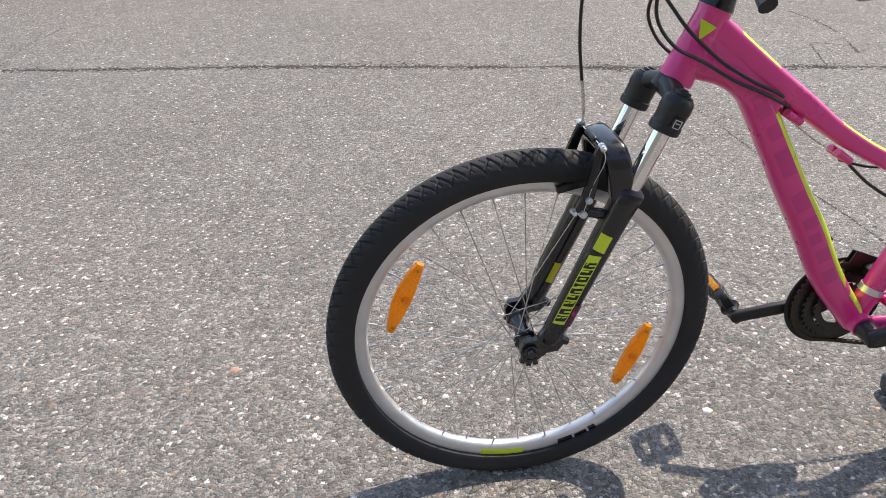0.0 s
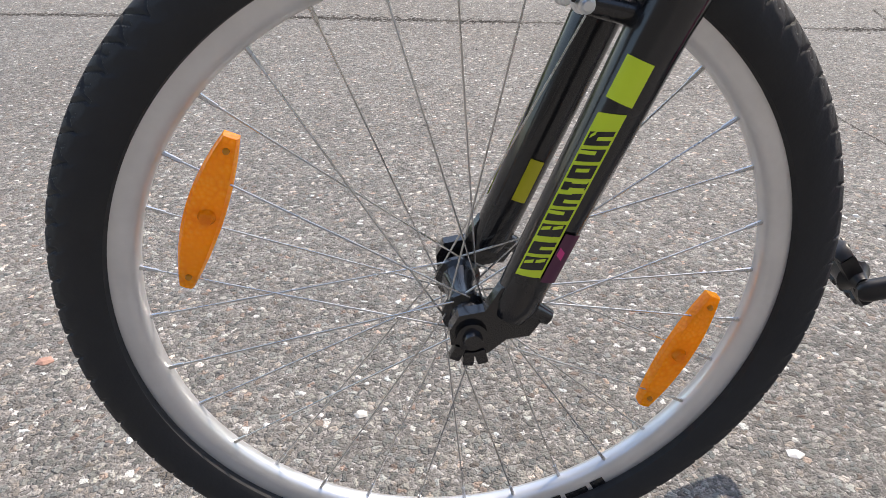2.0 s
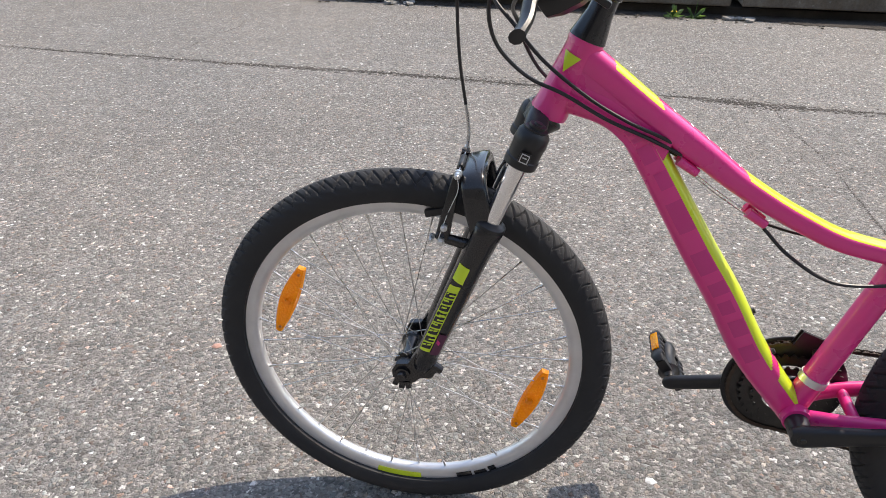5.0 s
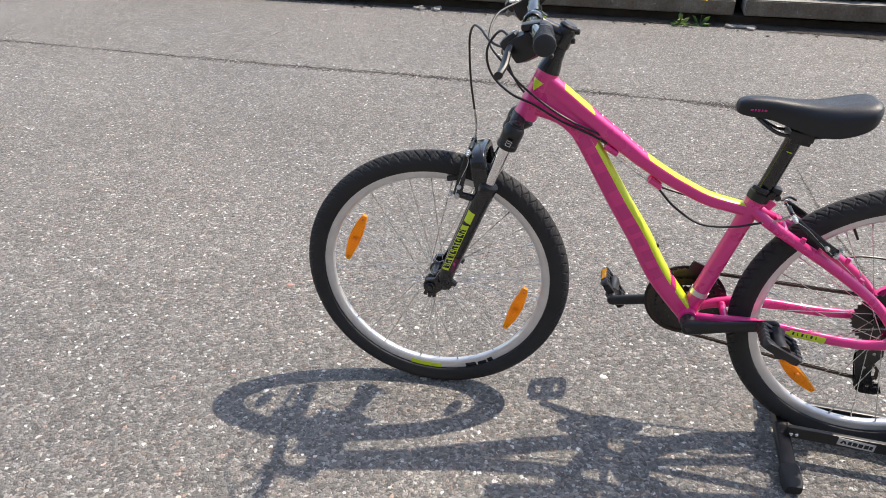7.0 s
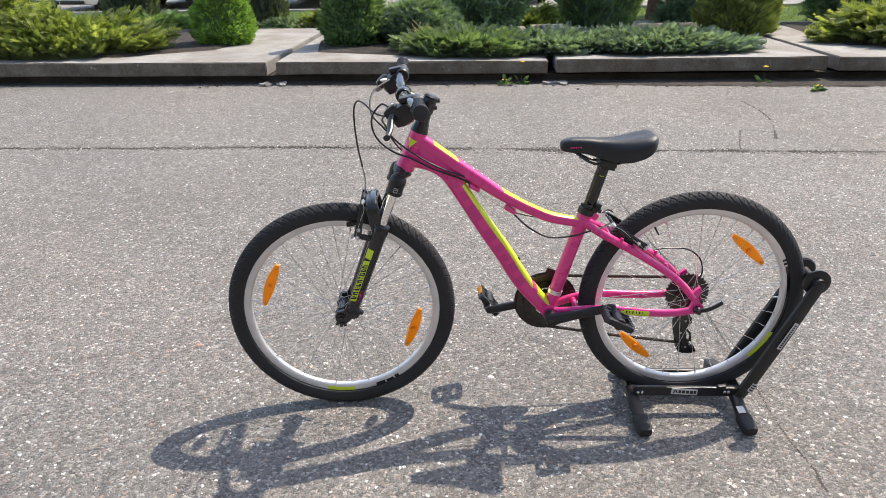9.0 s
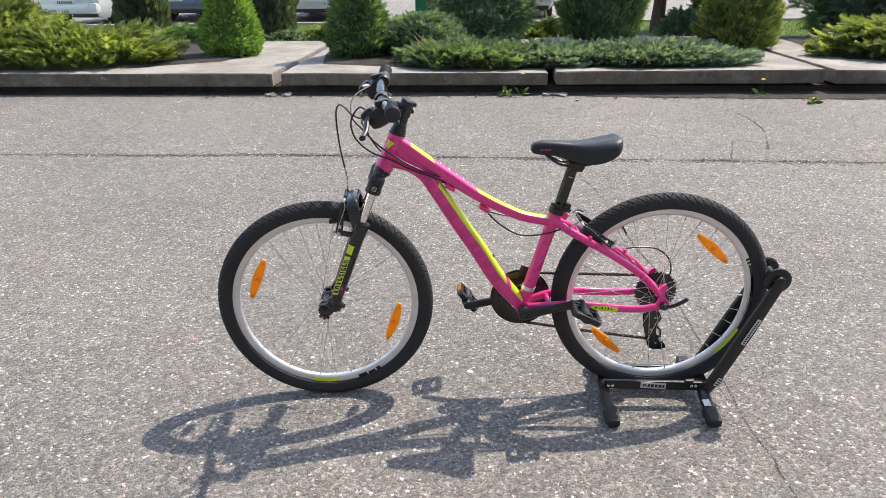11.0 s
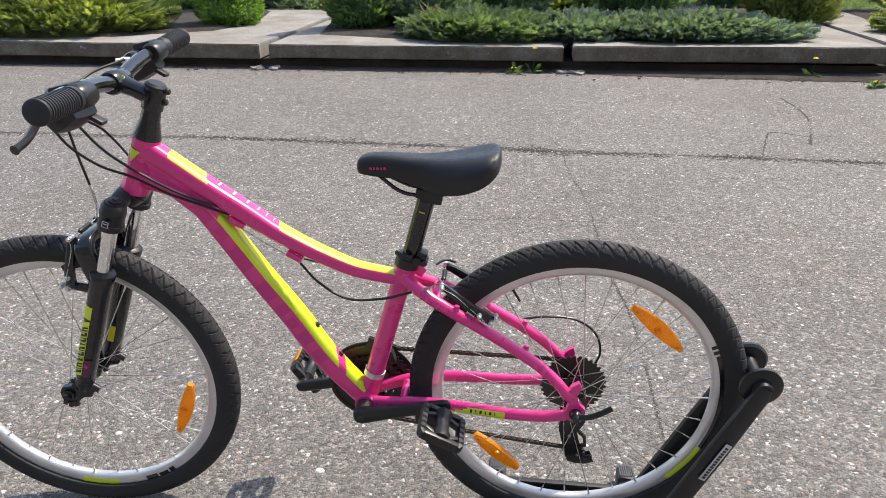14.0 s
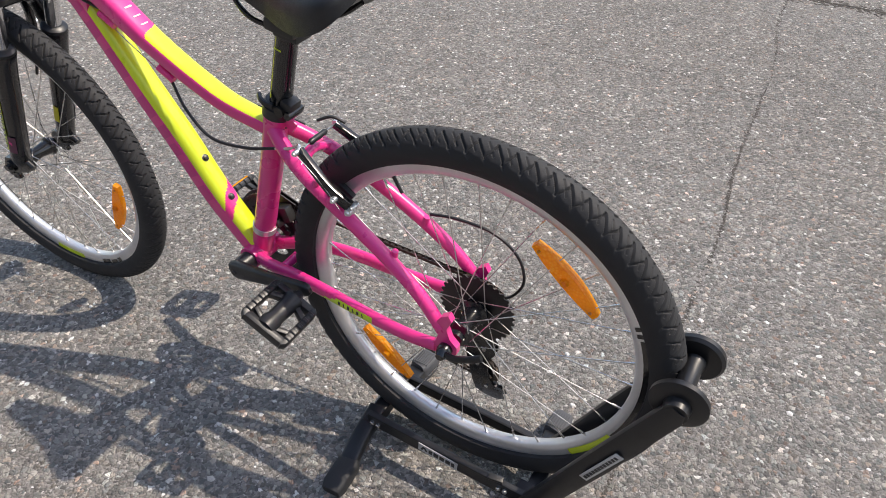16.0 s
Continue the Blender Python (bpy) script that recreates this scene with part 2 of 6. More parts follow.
def sweep(bm, pts, radii, n=12, side=None, power=2.0, pick=None, cap=True):
    """A tube along pts; radii: one number, or (a, b) or numbers row by row, a along side. pick(u, angle) gives the material's index."""
    P = np.array(pts, float)
    m = len(P)
    R = np.array([[r, r] if np.isscalar(r) else r for r in (radii if not np.isscalar(radii) else [radii] * m)], float)
    T = np.gradient(P, axis=0)
    T /= np.linalg.norm(T, axis=1)[:, None]
    s = np.array(side if side is not None else ((0, 1, 0) if abs(T[0][1]) < 0.9 else (1, 0, 0)), float)
    rings, th = [], np.linspace(0, 2 * np.pi, n, endpoint=False)
    for i in range(m):
        if side is not None:
            s = np.array(side, float)
        s = s - T[i] * np.dot(s, T[i])
        s /= np.linalg.norm(s)
        w = np.cross(T[i], s)
        c, d = np.cos(th), np.sin(th)
        c, d = np.sign(c) * np.abs(c) ** (2 / power), np.sign(d) * np.abs(d) ** (2 / power)
        rings.append([bm.verts.new(P[i] + s * R[i][0] * c[j] + w * R[i][1] * d[j]) for j in range(n)])
    for i in range(m - 1):
        for j in range(n):
            fc = bm.faces.new((rings[i][j], rings[i][(j + 1) % n], rings[i + 1][(j + 1) % n], rings[i + 1][j]))
            if pick:
                fc.material_index = pick((i + 0.5) / (m - 1), math.degrees(th[j]) + 180 / n)
    if cap:
        for r in (rings[0], rings[-1]):
            fc = bm.faces.new(r)
            if pick:
                fc.material_index = pick(0.0, 0.0)
    return bm


def rod(bm, a, b, r, r2=None, n=12):
    return sweep(bm, [a, b], [r, r if r2 is None else r2], n)


def stepped(bm, a, b, rows, n=16):
    """A turned piece from a to b: rows of (way from 0 to 1, radius)."""
    a, b = np.array(a, float), np.array(b, float)
    pts = [a + (b - a) * (u + 1e-5 * i) for i, (u, _) in enumerate(rows)]
    return sweep(bm, pts, [r for _, r in rows], n)


def box(bm, centre, size, turn=(0, 0, 0), bevel=0.0):
    got = bmesh.ops.create_cube(bm, size=1, matrix=pose(*centre, *turn) @ Matrix.Diagonal((*size, 1)))
    if bevel:
        vs = set(got["verts"])
        es = [e for e in bm.edges if e.verts[0] in vs and e.verts[1] in vs]
        bmesh.ops.bevel(bm, geom=es, offset=bevel, segments=2, affect="EDGES", profile=0.6)
    return bm


def revolve(bm, profile, n=96, shape=None, arc=None, closed=True, pick=None):
    """Turns a profile of (radius, y) about the y axis; shape(angle, k) adds to the radius of its point k."""
    a0, a1 = arc or (0, 2 * math.pi)
    full = arc is None
    m = n if full else n + 1
    rings = []
    for i in range(m):
        a = a0 + (a1 - a0) * i / n
        rings.append([bm.verts.new(((r + (shape(a, k) if shape else 0)) * math.cos(a), y, (r + (shape(a, k) if shape else 0)) * math.sin(a))) for k, (r, y) in enumerate(profile)])
    L = len(profile)
    for i in range(n):
        A, B = rings[i], rings[(i + 1) % m]
        for k in range(L if closed else L - 1):
            fc = bm.faces.new((A[k], A[(k + 1) % L], B[(k + 1) % L], B[k]))
            if pick:
                fc.material_index = pick(i, k)
    if not full and closed:
        bm.faces.new(rings[0]), bm.faces.new(rings[-1])
    return bm


def plate(bm, outline, y0, y1):
    """A flat piece with an outline in x and z, from y0 to y1."""
    A = [bm.verts.new((x, y0, z)) for x, z in outline]
    B = [bm.verts.new((x, y1, z)) for x, z in outline]
    bm.faces.new(A), bm.faces.new(B[::-1])
    for i in range(len(A)):
        bm.faces.new((A[i], A[(i + 1) % len(A)], B[(i + 1) % len(A)], B[i]))
    return bm


B = bmesh.new

# ---- ground ----
g = B()
bmesh.ops.create_grid(g, x_segments=2, y_segments=2, size=400)
tagged(part("ground", g, ASPHALT, smooth=False), "weathered grey asphalt with exposed stone aggregate", "ground", kind="structure")
rng = random.Random(4)


def ribbon(name, pts, width, material, label):
    """A filled joint: an uneven strip that lies a little proud of the asphalt."""
    P = spline(pts, 14)
    b = B()
    rows = []
    for i, p in enumerate(P):
        t = P[min(i + 1, len(P) - 1)] - P[max(i - 1, 0)]
        s = np.array((-t[1], t[0])) / np.hypot(*t)
        j = (rng.uniform(-1, 1) * width * 0.9)
        w = width * rng.uniform(0.25, 1.0)
        rows.append([b.verts.new((*(p[:2] + s * (j + w)), 0.0025)), b.verts.new((*(p[:2] + s * j), 0.004)), b.verts.new((*(p[:2] + s * (j - w)), 0.0025))])
    for r, q in zip(rows, rows[1:]):
        for k in (0, 1):
            b.faces.new((r[k], r[k + 1], q[k + 1], q[k]))
    return tagged(part(name, b, material), label, "crack", kind="structure")


ribbon("pavement_joint", [(-9, 3.3), (-6, 3.15), (-2.4, 2.99), (-1.05, 2.98), (-0.13, 2.93), (0.75, 2.87), (1.27, 2.82), (2.24, 2.785), (3.1, 2.73), (6, 2.65), (9, 2.57)], 0.009, JOINT, "dark weathered joint running across the asphalt")

def blob(verts, faces, x, y, z, r, flat, rnd):
    """A rough pebble of 12 corners."""
    k = len(verts)
    turn = rnd.uniform(0, 6.3)
    for zz, rr, off in ((-0.6, 0.8, 0), (0.25, 1.0, 0.5), (0.9, 0.5, 0.2)):
        for i in range(5):
            a = turn + (i + off) * 1.2566
            q = rr * r * rnd.uniform(0.75, 1.2)
            verts.append((x + q * math.cos(a), y + q * math.sin(a) * 0.85, z + zz * r * flat))
    for l in (0, 5):
        for i in range(5):
            faces.append((k + l + i, k + l + (i + 1) % 5, k + l + 5 + (i + 1) % 5, k + l + 5 + i))
    faces.append(tuple(k + 10 + i for i in range(5)))


vs, fs = [], []


def crumbs(name, pts, count, spread, sizes, label):
    """Broken dark crumbs and dirt that lie along a worn line."""
    vs, fs = [], []
    line = spline(pts, 40)
    for i in range(count):
        k = rng.uniform(0, len(line) - 1.001)
        p = line[int(k)] + (line[int(k) + 1] - line[int(k)]) * (k % 1)
        gap = noise.noise(Vector((p[0] * 2.3, p[1] * 2.3, 2)))
        if gap < -0.25 and rng.random() < 0.8:
            continue
        w = spread * (0.5 + 0.9 * abs(gap))
        wob = 0.35 * spread * noise.noise(Vector((p[0] * 9, p[1] * 9, 7)))
        blob(vs, fs, p[0] + wob + rng.gauss(0, w * 0.5), p[1] + wob + rng.gauss(0, w), 0.0005, rng.uniform(*sizes), 0.2, rng)
    me = bpy.data.meshes.new(name)
    me.from_pydata(vs, [], fs)
    me.materials.append(JOINT)
    tagged(new(name, me), label, "crumbs", kind="stuff")


crumbs("joint_crumbs", [(-9, 3.3), (-6, 3.15), (-2.4, 2.99), (-1.05, 2.98), (-0.13, 2.93), (0.75, 2.87), (1.27, 2.82), (2.24, 2.785), (3.1, 2.73), (6, 2.65), (9, 2.57)], 4600, 0.042, (0.004, 0.010), "dark crumbled filling along the asphalt joint")
DIRT = "broken dirt along a thin crack in the asphalt"
crumbs("crack_dirt", [(1.16, 2.80), (1.18, 2.40), (1.23, 2.07), (1.243, 1.70), (1.25, 1.37), (1.265, 1.14), (1.287, 0.945), (1.29, 0.65), (1.285, 0.30)], 1150, 0.008, (0.0015, 0.0038), DIRT)
crumbs("crack_dirt", [(1.285, 0.30), (1.281, 0.04), (1.272, -0.18), (1.286, -0.32), (1.28, -0.42), (1.32, -0.75)], 620, 0.006, (0.0012, 0.003), DIRT)
crumbs("crack_dirt", [(0.10, 1.79), (0.51, 1.735), (0.74, 1.73), (0.94, 1.77), (1.11, 1.747), (1.26, 1.743), (1.45, 1.73)], 420, 0.008, (0.0014, 0.0032), DIRT)
crumbs("crack_dirt", [(2.92, 4.40), (2.92, 4.05), (2.87, 3.70), (2.72, 3.25), (2.66, 3.10)], 520, 0.012, (0.003, 0.007), DIRT)
crumbs("crack_dirt", [(2.72, 3.27), (2.52, 3.36), (2.40, 3.10), (2.29, 2.80)], 300, 0.010, (0.002, 0.005), DIRT)
crumbs("crack_dirt", [(-2.42, 3.05), (-2.48, 3.40), (-2.5, 3.65), (-2.49, 4.10)], 260, 0.012, (0.002, 0.006), DIRT)
vs, fs = [], []
for i in range(9000):
    x, y = rng.uniform(-1.9, 2.6), rng.uniform(-0.85, 1.9)
    blob(vs, fs, x, y, -0.0005, rng.uniform(0.0022, 0.0055) * (1.5 if rng.random() < 0.06 else 1), 0.55, rng)
for i in range(2500):
    blob(vs, fs, rng.uniform(-4, 5), rng.uniform(1.9, 5.2), -0.0005, rng.uniform(0.004, 0.009), 0.5, rng)
me = bpy.data.meshes.new("gravel")
me.from_pydata(vs, [], fs)
me.materials.append(PEBBLE)
tagged(new("gravel", me), "small loose and embedded stones in the asphalt", "gravel", kind="stuff")
for (x, y, r), col, lab in (((0.442, 0.109, 0.012), (0.8, 0.79, 0.77), "pale white pebble set in the asphalt"), ((-0.593, 0.311, 0.013), (0.45, 0.26, 0.2), "reddish pebble set in the asphalt"),
                            ((-0.117, 0.191, 0.011), (0.62, 0.6, 0.56), "light grey pebble set in the asphalt")):
    vs, fs = [], []
    blob(vs, fs, 0, 0, 0, r, 0.4, rng)
    me = bpy.data.meshes.new("pebble")
    me.from_pydata(vs, [], fs)
    me.materials.append(plain("pebble_tone", col, 0.7, 0, 0.15, 200, 0.4))
    o = tagged(new("pebble", me), lab, "pebble")
    o.location = (x, y, 0)

# unseen wall added behind the camera to keep low sky light off upright faces
b = box(B(), (1, -9.0, 3.5), (50, 0.4, 7.0))
tagged(part("sky_blocker_wall", b, concrete("sky_blocker_plaster", 0.20), smooth=False), "plain grey unseen wall added to block the low sky", "wall", kind="structure")

# ---- bicycle ----
bike = tagged(new("bicycle"), "pink and lime mountain bike held in a black wheel stand", "bicycle")
bike.matrix_basis = pose(0.0048, -0.0154, 0.0005, -0.46, 0.29, 1.42)
FA, RA, BBC = Vector((-0.010, 0, 0.3275)), Vector((1.010, 0, 0.347)), Vector((0.594, 0, 0.316))


def wheel(name, axle, rear, decals, reflectors):
    """Rim with tyre, hub, spokes, reflectors and decals, about its own axle."""
    b = revolve(B(), [(0.2845, -0.0125), (0.2845, -0.0105), (0.281, -0.0095), (0.279, 0), (0.281, 0.0095), (0.2845, 0.0105), (0.2845, 0.0125), (0.272, 0.0118), (0.2645, 0.009), (0.2612, 0.004), (0.2612, -0.004), (0.2645, -0.009), (0.272, -0.0118)], 128)
    w = part(name, b, ALLOY, bike, "silver alloy double-wall rim", at=Matrix.Translation(axle))
    prof = []
    for k in range(53):
        a = math.radians(-128 + 256 * k / 52)
        prof.append((0.3035 + 0.0240 * math.cos(a) * (1.0 if math.cos(a) > 0 else 1.35), 0.0245 * math.sin(a)))
    prof += [(0.282, 0.010), (0.282, -0.010)]

    def tread(a, k):
        v = abs(k - 26) / 17
        if v > 1:
            return 0.0
        ph = (a * 80 / (2 * math.pi) + v * 1.1 + (0.5 if k > 26 else 0)) % 1.0
        back = (a * 80 / (2 * math.pi) - v * 0.9 + 0.35) % 1.0
        if v > 0.74:
            return 0.0017 if 0.25 < ph < 0.90 - (v - 0.74) * 1.5 else -0.0008
        if v < 0.06:
            return 0.0010
        if ph < 0.13 or (back < 0.11 and v > 0.22):
            return -0.0024
        if 0.5 < ph < 0.57 and v < 0.6:
            return -0.0012
        return 0.0010

    part("tyre", revolve(B(), prof, 1216, tread), RUBBER, w, "black rubber tyre with a fine chevron tread")
    part("valve", rod(B(), (0, 0, -0.262), (0, 0, -0.232), 0.003, 0.0025, 8), PLASTIC, w).matrix_basis = pose(0, 0, 0, 0, 150 if rear else 208)
    yl, yr, fr = (-0.034, 0.021, 0.024) if rear else (-0.030, 0.030, 0.020)
    h = stepped(B(), (0, yl - 0.012, 0), (0, yr + 0.012, 0), [(0, 0.012), (0.1, 0.014), (0.14, fr), (0.2, fr), (0.24, 0.016), (0.5, 0.0125), (0.76, 0.016), (0.8, fr), (0.86, fr), (0.9, 0.014), (1, 0.012)], 24)
    part("hub", h, BLACK, w, "black hub with two spoke flanges")
    for y, s in ((yl, 1), (yr, -1)):
        for lead in (1, -1):
            a = math.radians(66 * lead)
            foot = Vector((fr * 0.88 * math.cos(a), y + 0.002 * lead, fr * 0.88 * math.sin(a)))
            tip = Vector((0.263, 0.0025 * s * -1, 0))
            sp = rod(B(), foot, tip, 0.00085, None, 6)
            d = (tip - foot).normalized()
            stepped(sp, tip - d * 0.016, tip + d * 0.002, [(0, 0.0017), (0.6, 0.0019), (1, 0.0024)], 6)
            first = None
            for k in range(8):
                m = pose(0, 0, 0, 0, 45 * k + 8.5 + (0 if lead > 0 else 22.5) + (0 if s > 0 else 11.25) + (3 if rear else 0), 0)
                if first is None:
                    first = part("spoke", sp, STEEL, w, at=m)
                else:
                    repeat(first, m)
    for (xa, za), (xb, zb) in reflectors:
        a, c = Vector((xa, -0.004, za)) - axle, Vector((xb, -0.004, zb)) - axle
        d, mid = c - a, (a + c) / 2
        L = d.length * 0.5
        nrm = Vector((d.z, 0, -d.x)).normalized()
        bow = 0.2 * (1 if nrm.dot(mid) > 0 else -1)
        b = B()
        rows = []
        for i in range(17):
            u = -1 + i / 8
            wd = 0.0148 * (1 - 0.60 * u * u)
            q = mid + d.normalized() * L * u + nrm * bow * 0.012 * (1 - u * u)
            rows.append([b.verts.new(q + nrm * wd * sx + Vector((0, sy, 0))) for sx, sy in ((-1, -0.003), (-0.8, -0.0065), (0, -0.0075), (0.8, -0.0065), (1, -0.003), (1, 0.004), (-1, 0.004))])
        for r, q in zip(rows, rows[1:]):
            for k in range(7):
                b.faces.new((r[k], r[(k + 1) % 7], q[(k + 1) % 7], q[k]))
        b.faces.new(rows[0]), b.faces.new(rows[-1])
        rf = part("reflector", b, AMBER, w, "amber plastic spoke reflector")
        for e in (-0.84, 0.84):
            q = mid + d.normalized() * L * e
            part("rivet", stepped(B(), q + Vector((0, -0.0095, 0)), q + Vector((0, 0.002, 0)), [(0, 0.0022), (0.4, 0.0032), (1, 0.0032)], 10), AMBER_DARK, rf)
        part("clip", stepped(B(), mid + Vector((0, -0.0125, 0)), mid + Vector((0, 0.002, 0)), [(0, 0.005), (0.4, 0.007), (1, 0.007)], 12), AMBER, rf)
    for a0, a1, mat_, wide in decals:
        part("decal", revolve(B(), [(0.2832 - wide, -0.0122), (0.2832, -0.0129)], 16, None, (radians(a0), radians(a1)), False), mat_, w)
    return w


front = wheel("front_wheel", FA, False, [(-103, -86, LIME, 0.012), (-97, -95, BLACK, 0.011), (-94, -93, BLACK, 0.011), (-72, -66, BLACK, 0.011), (-65, -60, BLACK, 0.009), (-59, -56, BLACK, 0.011)],
              [((-0.183, 0.476), (-0.234, 0.351)), ((0.216, 0.320), (0.172, 0.196))])
rear = wheel("rear_wheel", RA, True, [(-44, -24, LIME, 0.012), (-41, -39, BLACK, 0.011), (-33, -31, BLACK, 0.011), (-23.6, 22, BLACK, 0.0085), (23, 24.5, BLACK, 0.011), (25.5, 27, BLACK, 0.011)],
             [((1.102, 0.546), (1.200, 0.459)), ((0.815, 0.235), (0.906, 0.153))])

# frame: its tubes are welded into one mesh; lime panels are painted faces
fb = B()
tt = spline([(0.214, 0, 0.832, 0.020, 0.0225), (0.253, 0, 0.807, 0.0205, 0.0205), (0.3135, 0, 0.764, 0.021, 0.0195), (0.390, 0, 0.713, 0.0205, 0.0175), (0.438, 0, 0.680, 0.020, 0.0158), (0.486, 0, 0.652, 0.019, 0.0148), (0.529, 0, 0.630, 0.0185, 0.0145), (0.586, 0, 0.606, 0.0175, 0.0140), (0.654, 0, 0.592, 0.0165, 0.0135), (0.676, 0, 0.588, 0.016, 0.0135)], 40)
sweep(fb, tt[:, :3], [tuple(r) for r in tt[:, 3:]], 36, (0, 1, 0), 3.2, lambda u, a: 1 if 42 < a < 138 and (0.108 + (a - 90) * 0.0002 < u < 0.222 + (a - 90) * 0.0003 or u > 0.449 + (a - 90) * 0.0003) and u < 0.955 else 0)
dt = spline([(0.205, 0, 0.785, 0.021, 0.029), (0.258, 0, 0.767, 0.021, 0.025), (0.294, 0, 0.743, 0.021, 0.023), (0.321, 0, 0.709, 0.021, 0.0225), (0.404, 0, 0.581, 0.022, 0.0245), (0.457, 0, 0.503, 0.022, 0.026), (0.517, 0, 0.407, 0.022, 0.026), (0.596, 0, 0.312, 0.022, 0.0225)], 60)
sweep(fb, dt[:, :3], [tuple(r) for r in dt[:, 3:]], 44, (0, 1, 0), 2.7, lambda u, a: 1 if 28 < a < 152 and (0.40 < u < 0.852 + (a - 90) * 0.0006 or 0.888 + (a - 90) * 0.0004 < u < 0.978) else 0)
htop, hbot = Vector((0.2260, 0, 0.8500)), Vector((0.1850, 0, 0.7505))
stepped(fb, hbot, htop, [(0, 0.0255), (0.06, 0.0265), (0.14, 0.0245), (0.5, 0.0235), (0.9, 0.0225), (0.95, 0.024), (1, 0.0235)], 28)
st_top = Vector((0.682, 0, 0.618))
stepped(fb, BBC, st_top, [(0, 0.0190), (0.75, 0.0185), (0.86, 0.0192), (1, 0.0205)], 24)
stepped(fb, (0.594, -0.034, 0.318), (0.594, 0.034, 0.318), [(0, 0.0205), (0.1, 0.021), (0.9, 0.021), (1, 0.0205)], 24)
for s in (-1, 1):
    ss = spline([(0.680, s * 0.010, 0.592), (0.712, s * 0.026, 0.573), (0.76, s * 0.040, 0.548), (0.83, s * 0.047, 0.509), (0.90, s * 0.052, 0.465), (0.955, s * 0.056, 0.422), (0.994, s * 0.060, 0.378)], 8)
    sweep(fb, ss, [0.0122 - 0.0020 * i / len(ss) for i in range(len(ss))], 16)
    cs = spline([(0.602, s * 0.022, 0.318), (0.65, s * 0.036, 0.328), (0.71, s * 0.044, 0.337), (0.77, s * 0.050, 0.338), (0.83, s * 0.054, 0.334), (0.88, s * 0.057, 0.331), (0.94, s * 0.060, 0.331), (0.988, s * 0.061, 0.337)], 8)
    sweep(fb, cs, [(0.0095, 0.0140 - 0.003 * i / len(cs)) for i in range(len(cs))], 20, (0, 1, 0), 2.0, (lambda u, a: 1 if 0.43 < u < 0.70 and 138 + 70 * max(0.0, (0.52 - u) / 0.09) < a < 262 else 0) if s < 0 else (lambda u, a: 1 if 0.43 < u < 0.70 and (a < 42 or a > 278) else 0))
    plate(fb, [(0.972, 0.336), (0.990, 0.330), (1.014, 0.331), (1.024, 0.340), (1.024, 0.354), (1.012, 0.366), (1.006, 0.384), (1.014, 0.404), (1.008, 0.414), (0.996, 0.406), (0.988, 0.392), (0.976, 0.392), (0.992, 0.366), (0.988, 0.352)], s * 0.061 - 0.0055, s * 0.061 + 0.0055)
    for x, z in ((0.775, 0.554), (0.812, 0.534), (0.905, 0.476)):
        rod(fb, (x, s * 0.046, z - 0.014), (x + 0.004, s * 0.046, z + 0.004), 0.006, 0.005, 10)
plate(fb, [(0.205, 0.815), (0.25, 0.806), (0.300, 0.768), (0.350, 0.734), (0.340, 0.704), (0.30, 0.712), (0.25, 0.756), (0.200, 0.768)], -0.0195, 0.0195)
sweep(fb, spline([(0.742, -0.036, 0.562), (0.738, 0, 0.572), (0.742, 0.036, 0.562)], 8), 0.008, 12)
sweep(fb, [(0.672, -0.036, 0.331), (0.672, 0.036, 0.331)], 0.0085, 12)
for u, y in (((0.372, 0.702), -0.012), ((0.372, 0.702), 0.008), ((0.472, 0.636), -0.010), ((0.472, 0.636), 0.008)):
    rod(fb, (u[0] - 0.012, y, u[1] + 0.002), (u[0] + 0.014, y, u[1] - 0.014), 0.007, 0.006, 10)
box(fb, (0.703, -0.004, 0.610), (0.03, 0.006, 0.02), (0, 35, 0), 0.002)
frame_part = part("frame", fb, [PINK, LIME], bike, "pink welded alloy frame with lime painted panels")


def on_tube(cs_rows, u0, u1, a0, a1, lift=0.0006, nu=2, na=4, power=2.7):
    """A thin decal that follows a flat-sided tube: cs_rows as for sweep with side y."""
    b = B()
    P = cs_rows[:, :3]
    T = np.gradient(P, axis=0)
    grid = []
    for i in range(nu + 1):
        x = (u0 + (u1 - u0) * i / nu) * (len(P) - 1)
        k = min(int(x), len(P) - 2)
        f_ = x - k
        row = cs_rows[k] * (1 - f_) + cs_rows[k + 1] * f_
        t = T[k] * (1 - f_) + T[k + 1] * f_
        t /= np.linalg.norm(t)
        s = np.array((0, 1.0, 0))
        w = np.cross(t, s)
        line = []
        for j in range(na + 1):
            a = radians(a0 + (a1 - a0) * j / na)
            c, d = math.cos(a), math.sin(a)
            c, d = math.copysign(abs(c) ** (2 / power), c), math.copysign(abs(d) ** (2 / power), d)
            line.append(b.verts.new(row[:3] + s * (row[3] + lift) * c + w * (row[4] + lift) * d))
        grid.append(line)
    for i in range(nu):
        for j in range(na):
            b.faces.new((grid[i][j], grid[i][j + 1], grid[i + 1][j + 1], grid[i + 1][j]))
    return b


for u in (0.775, 0.870):
    k = u * (len(dt) - 1)
    c = Vector(dt[int(k)][:3])
    n = Vector((0.81, 0, 0.58))
    part("bottle_bolt", stepped(B(), c + n * (dt[int(k)][4] - 0.002), c + n * (dt[int(k)][4] + 0.005), [(0, 0.0062), (0.4, 0.0062), (0.45, 0.0045), (0.9, 0.004), (1, 0.002)], 14), DARK_STEEL, frame_part, "small dark bottle cage bolt")
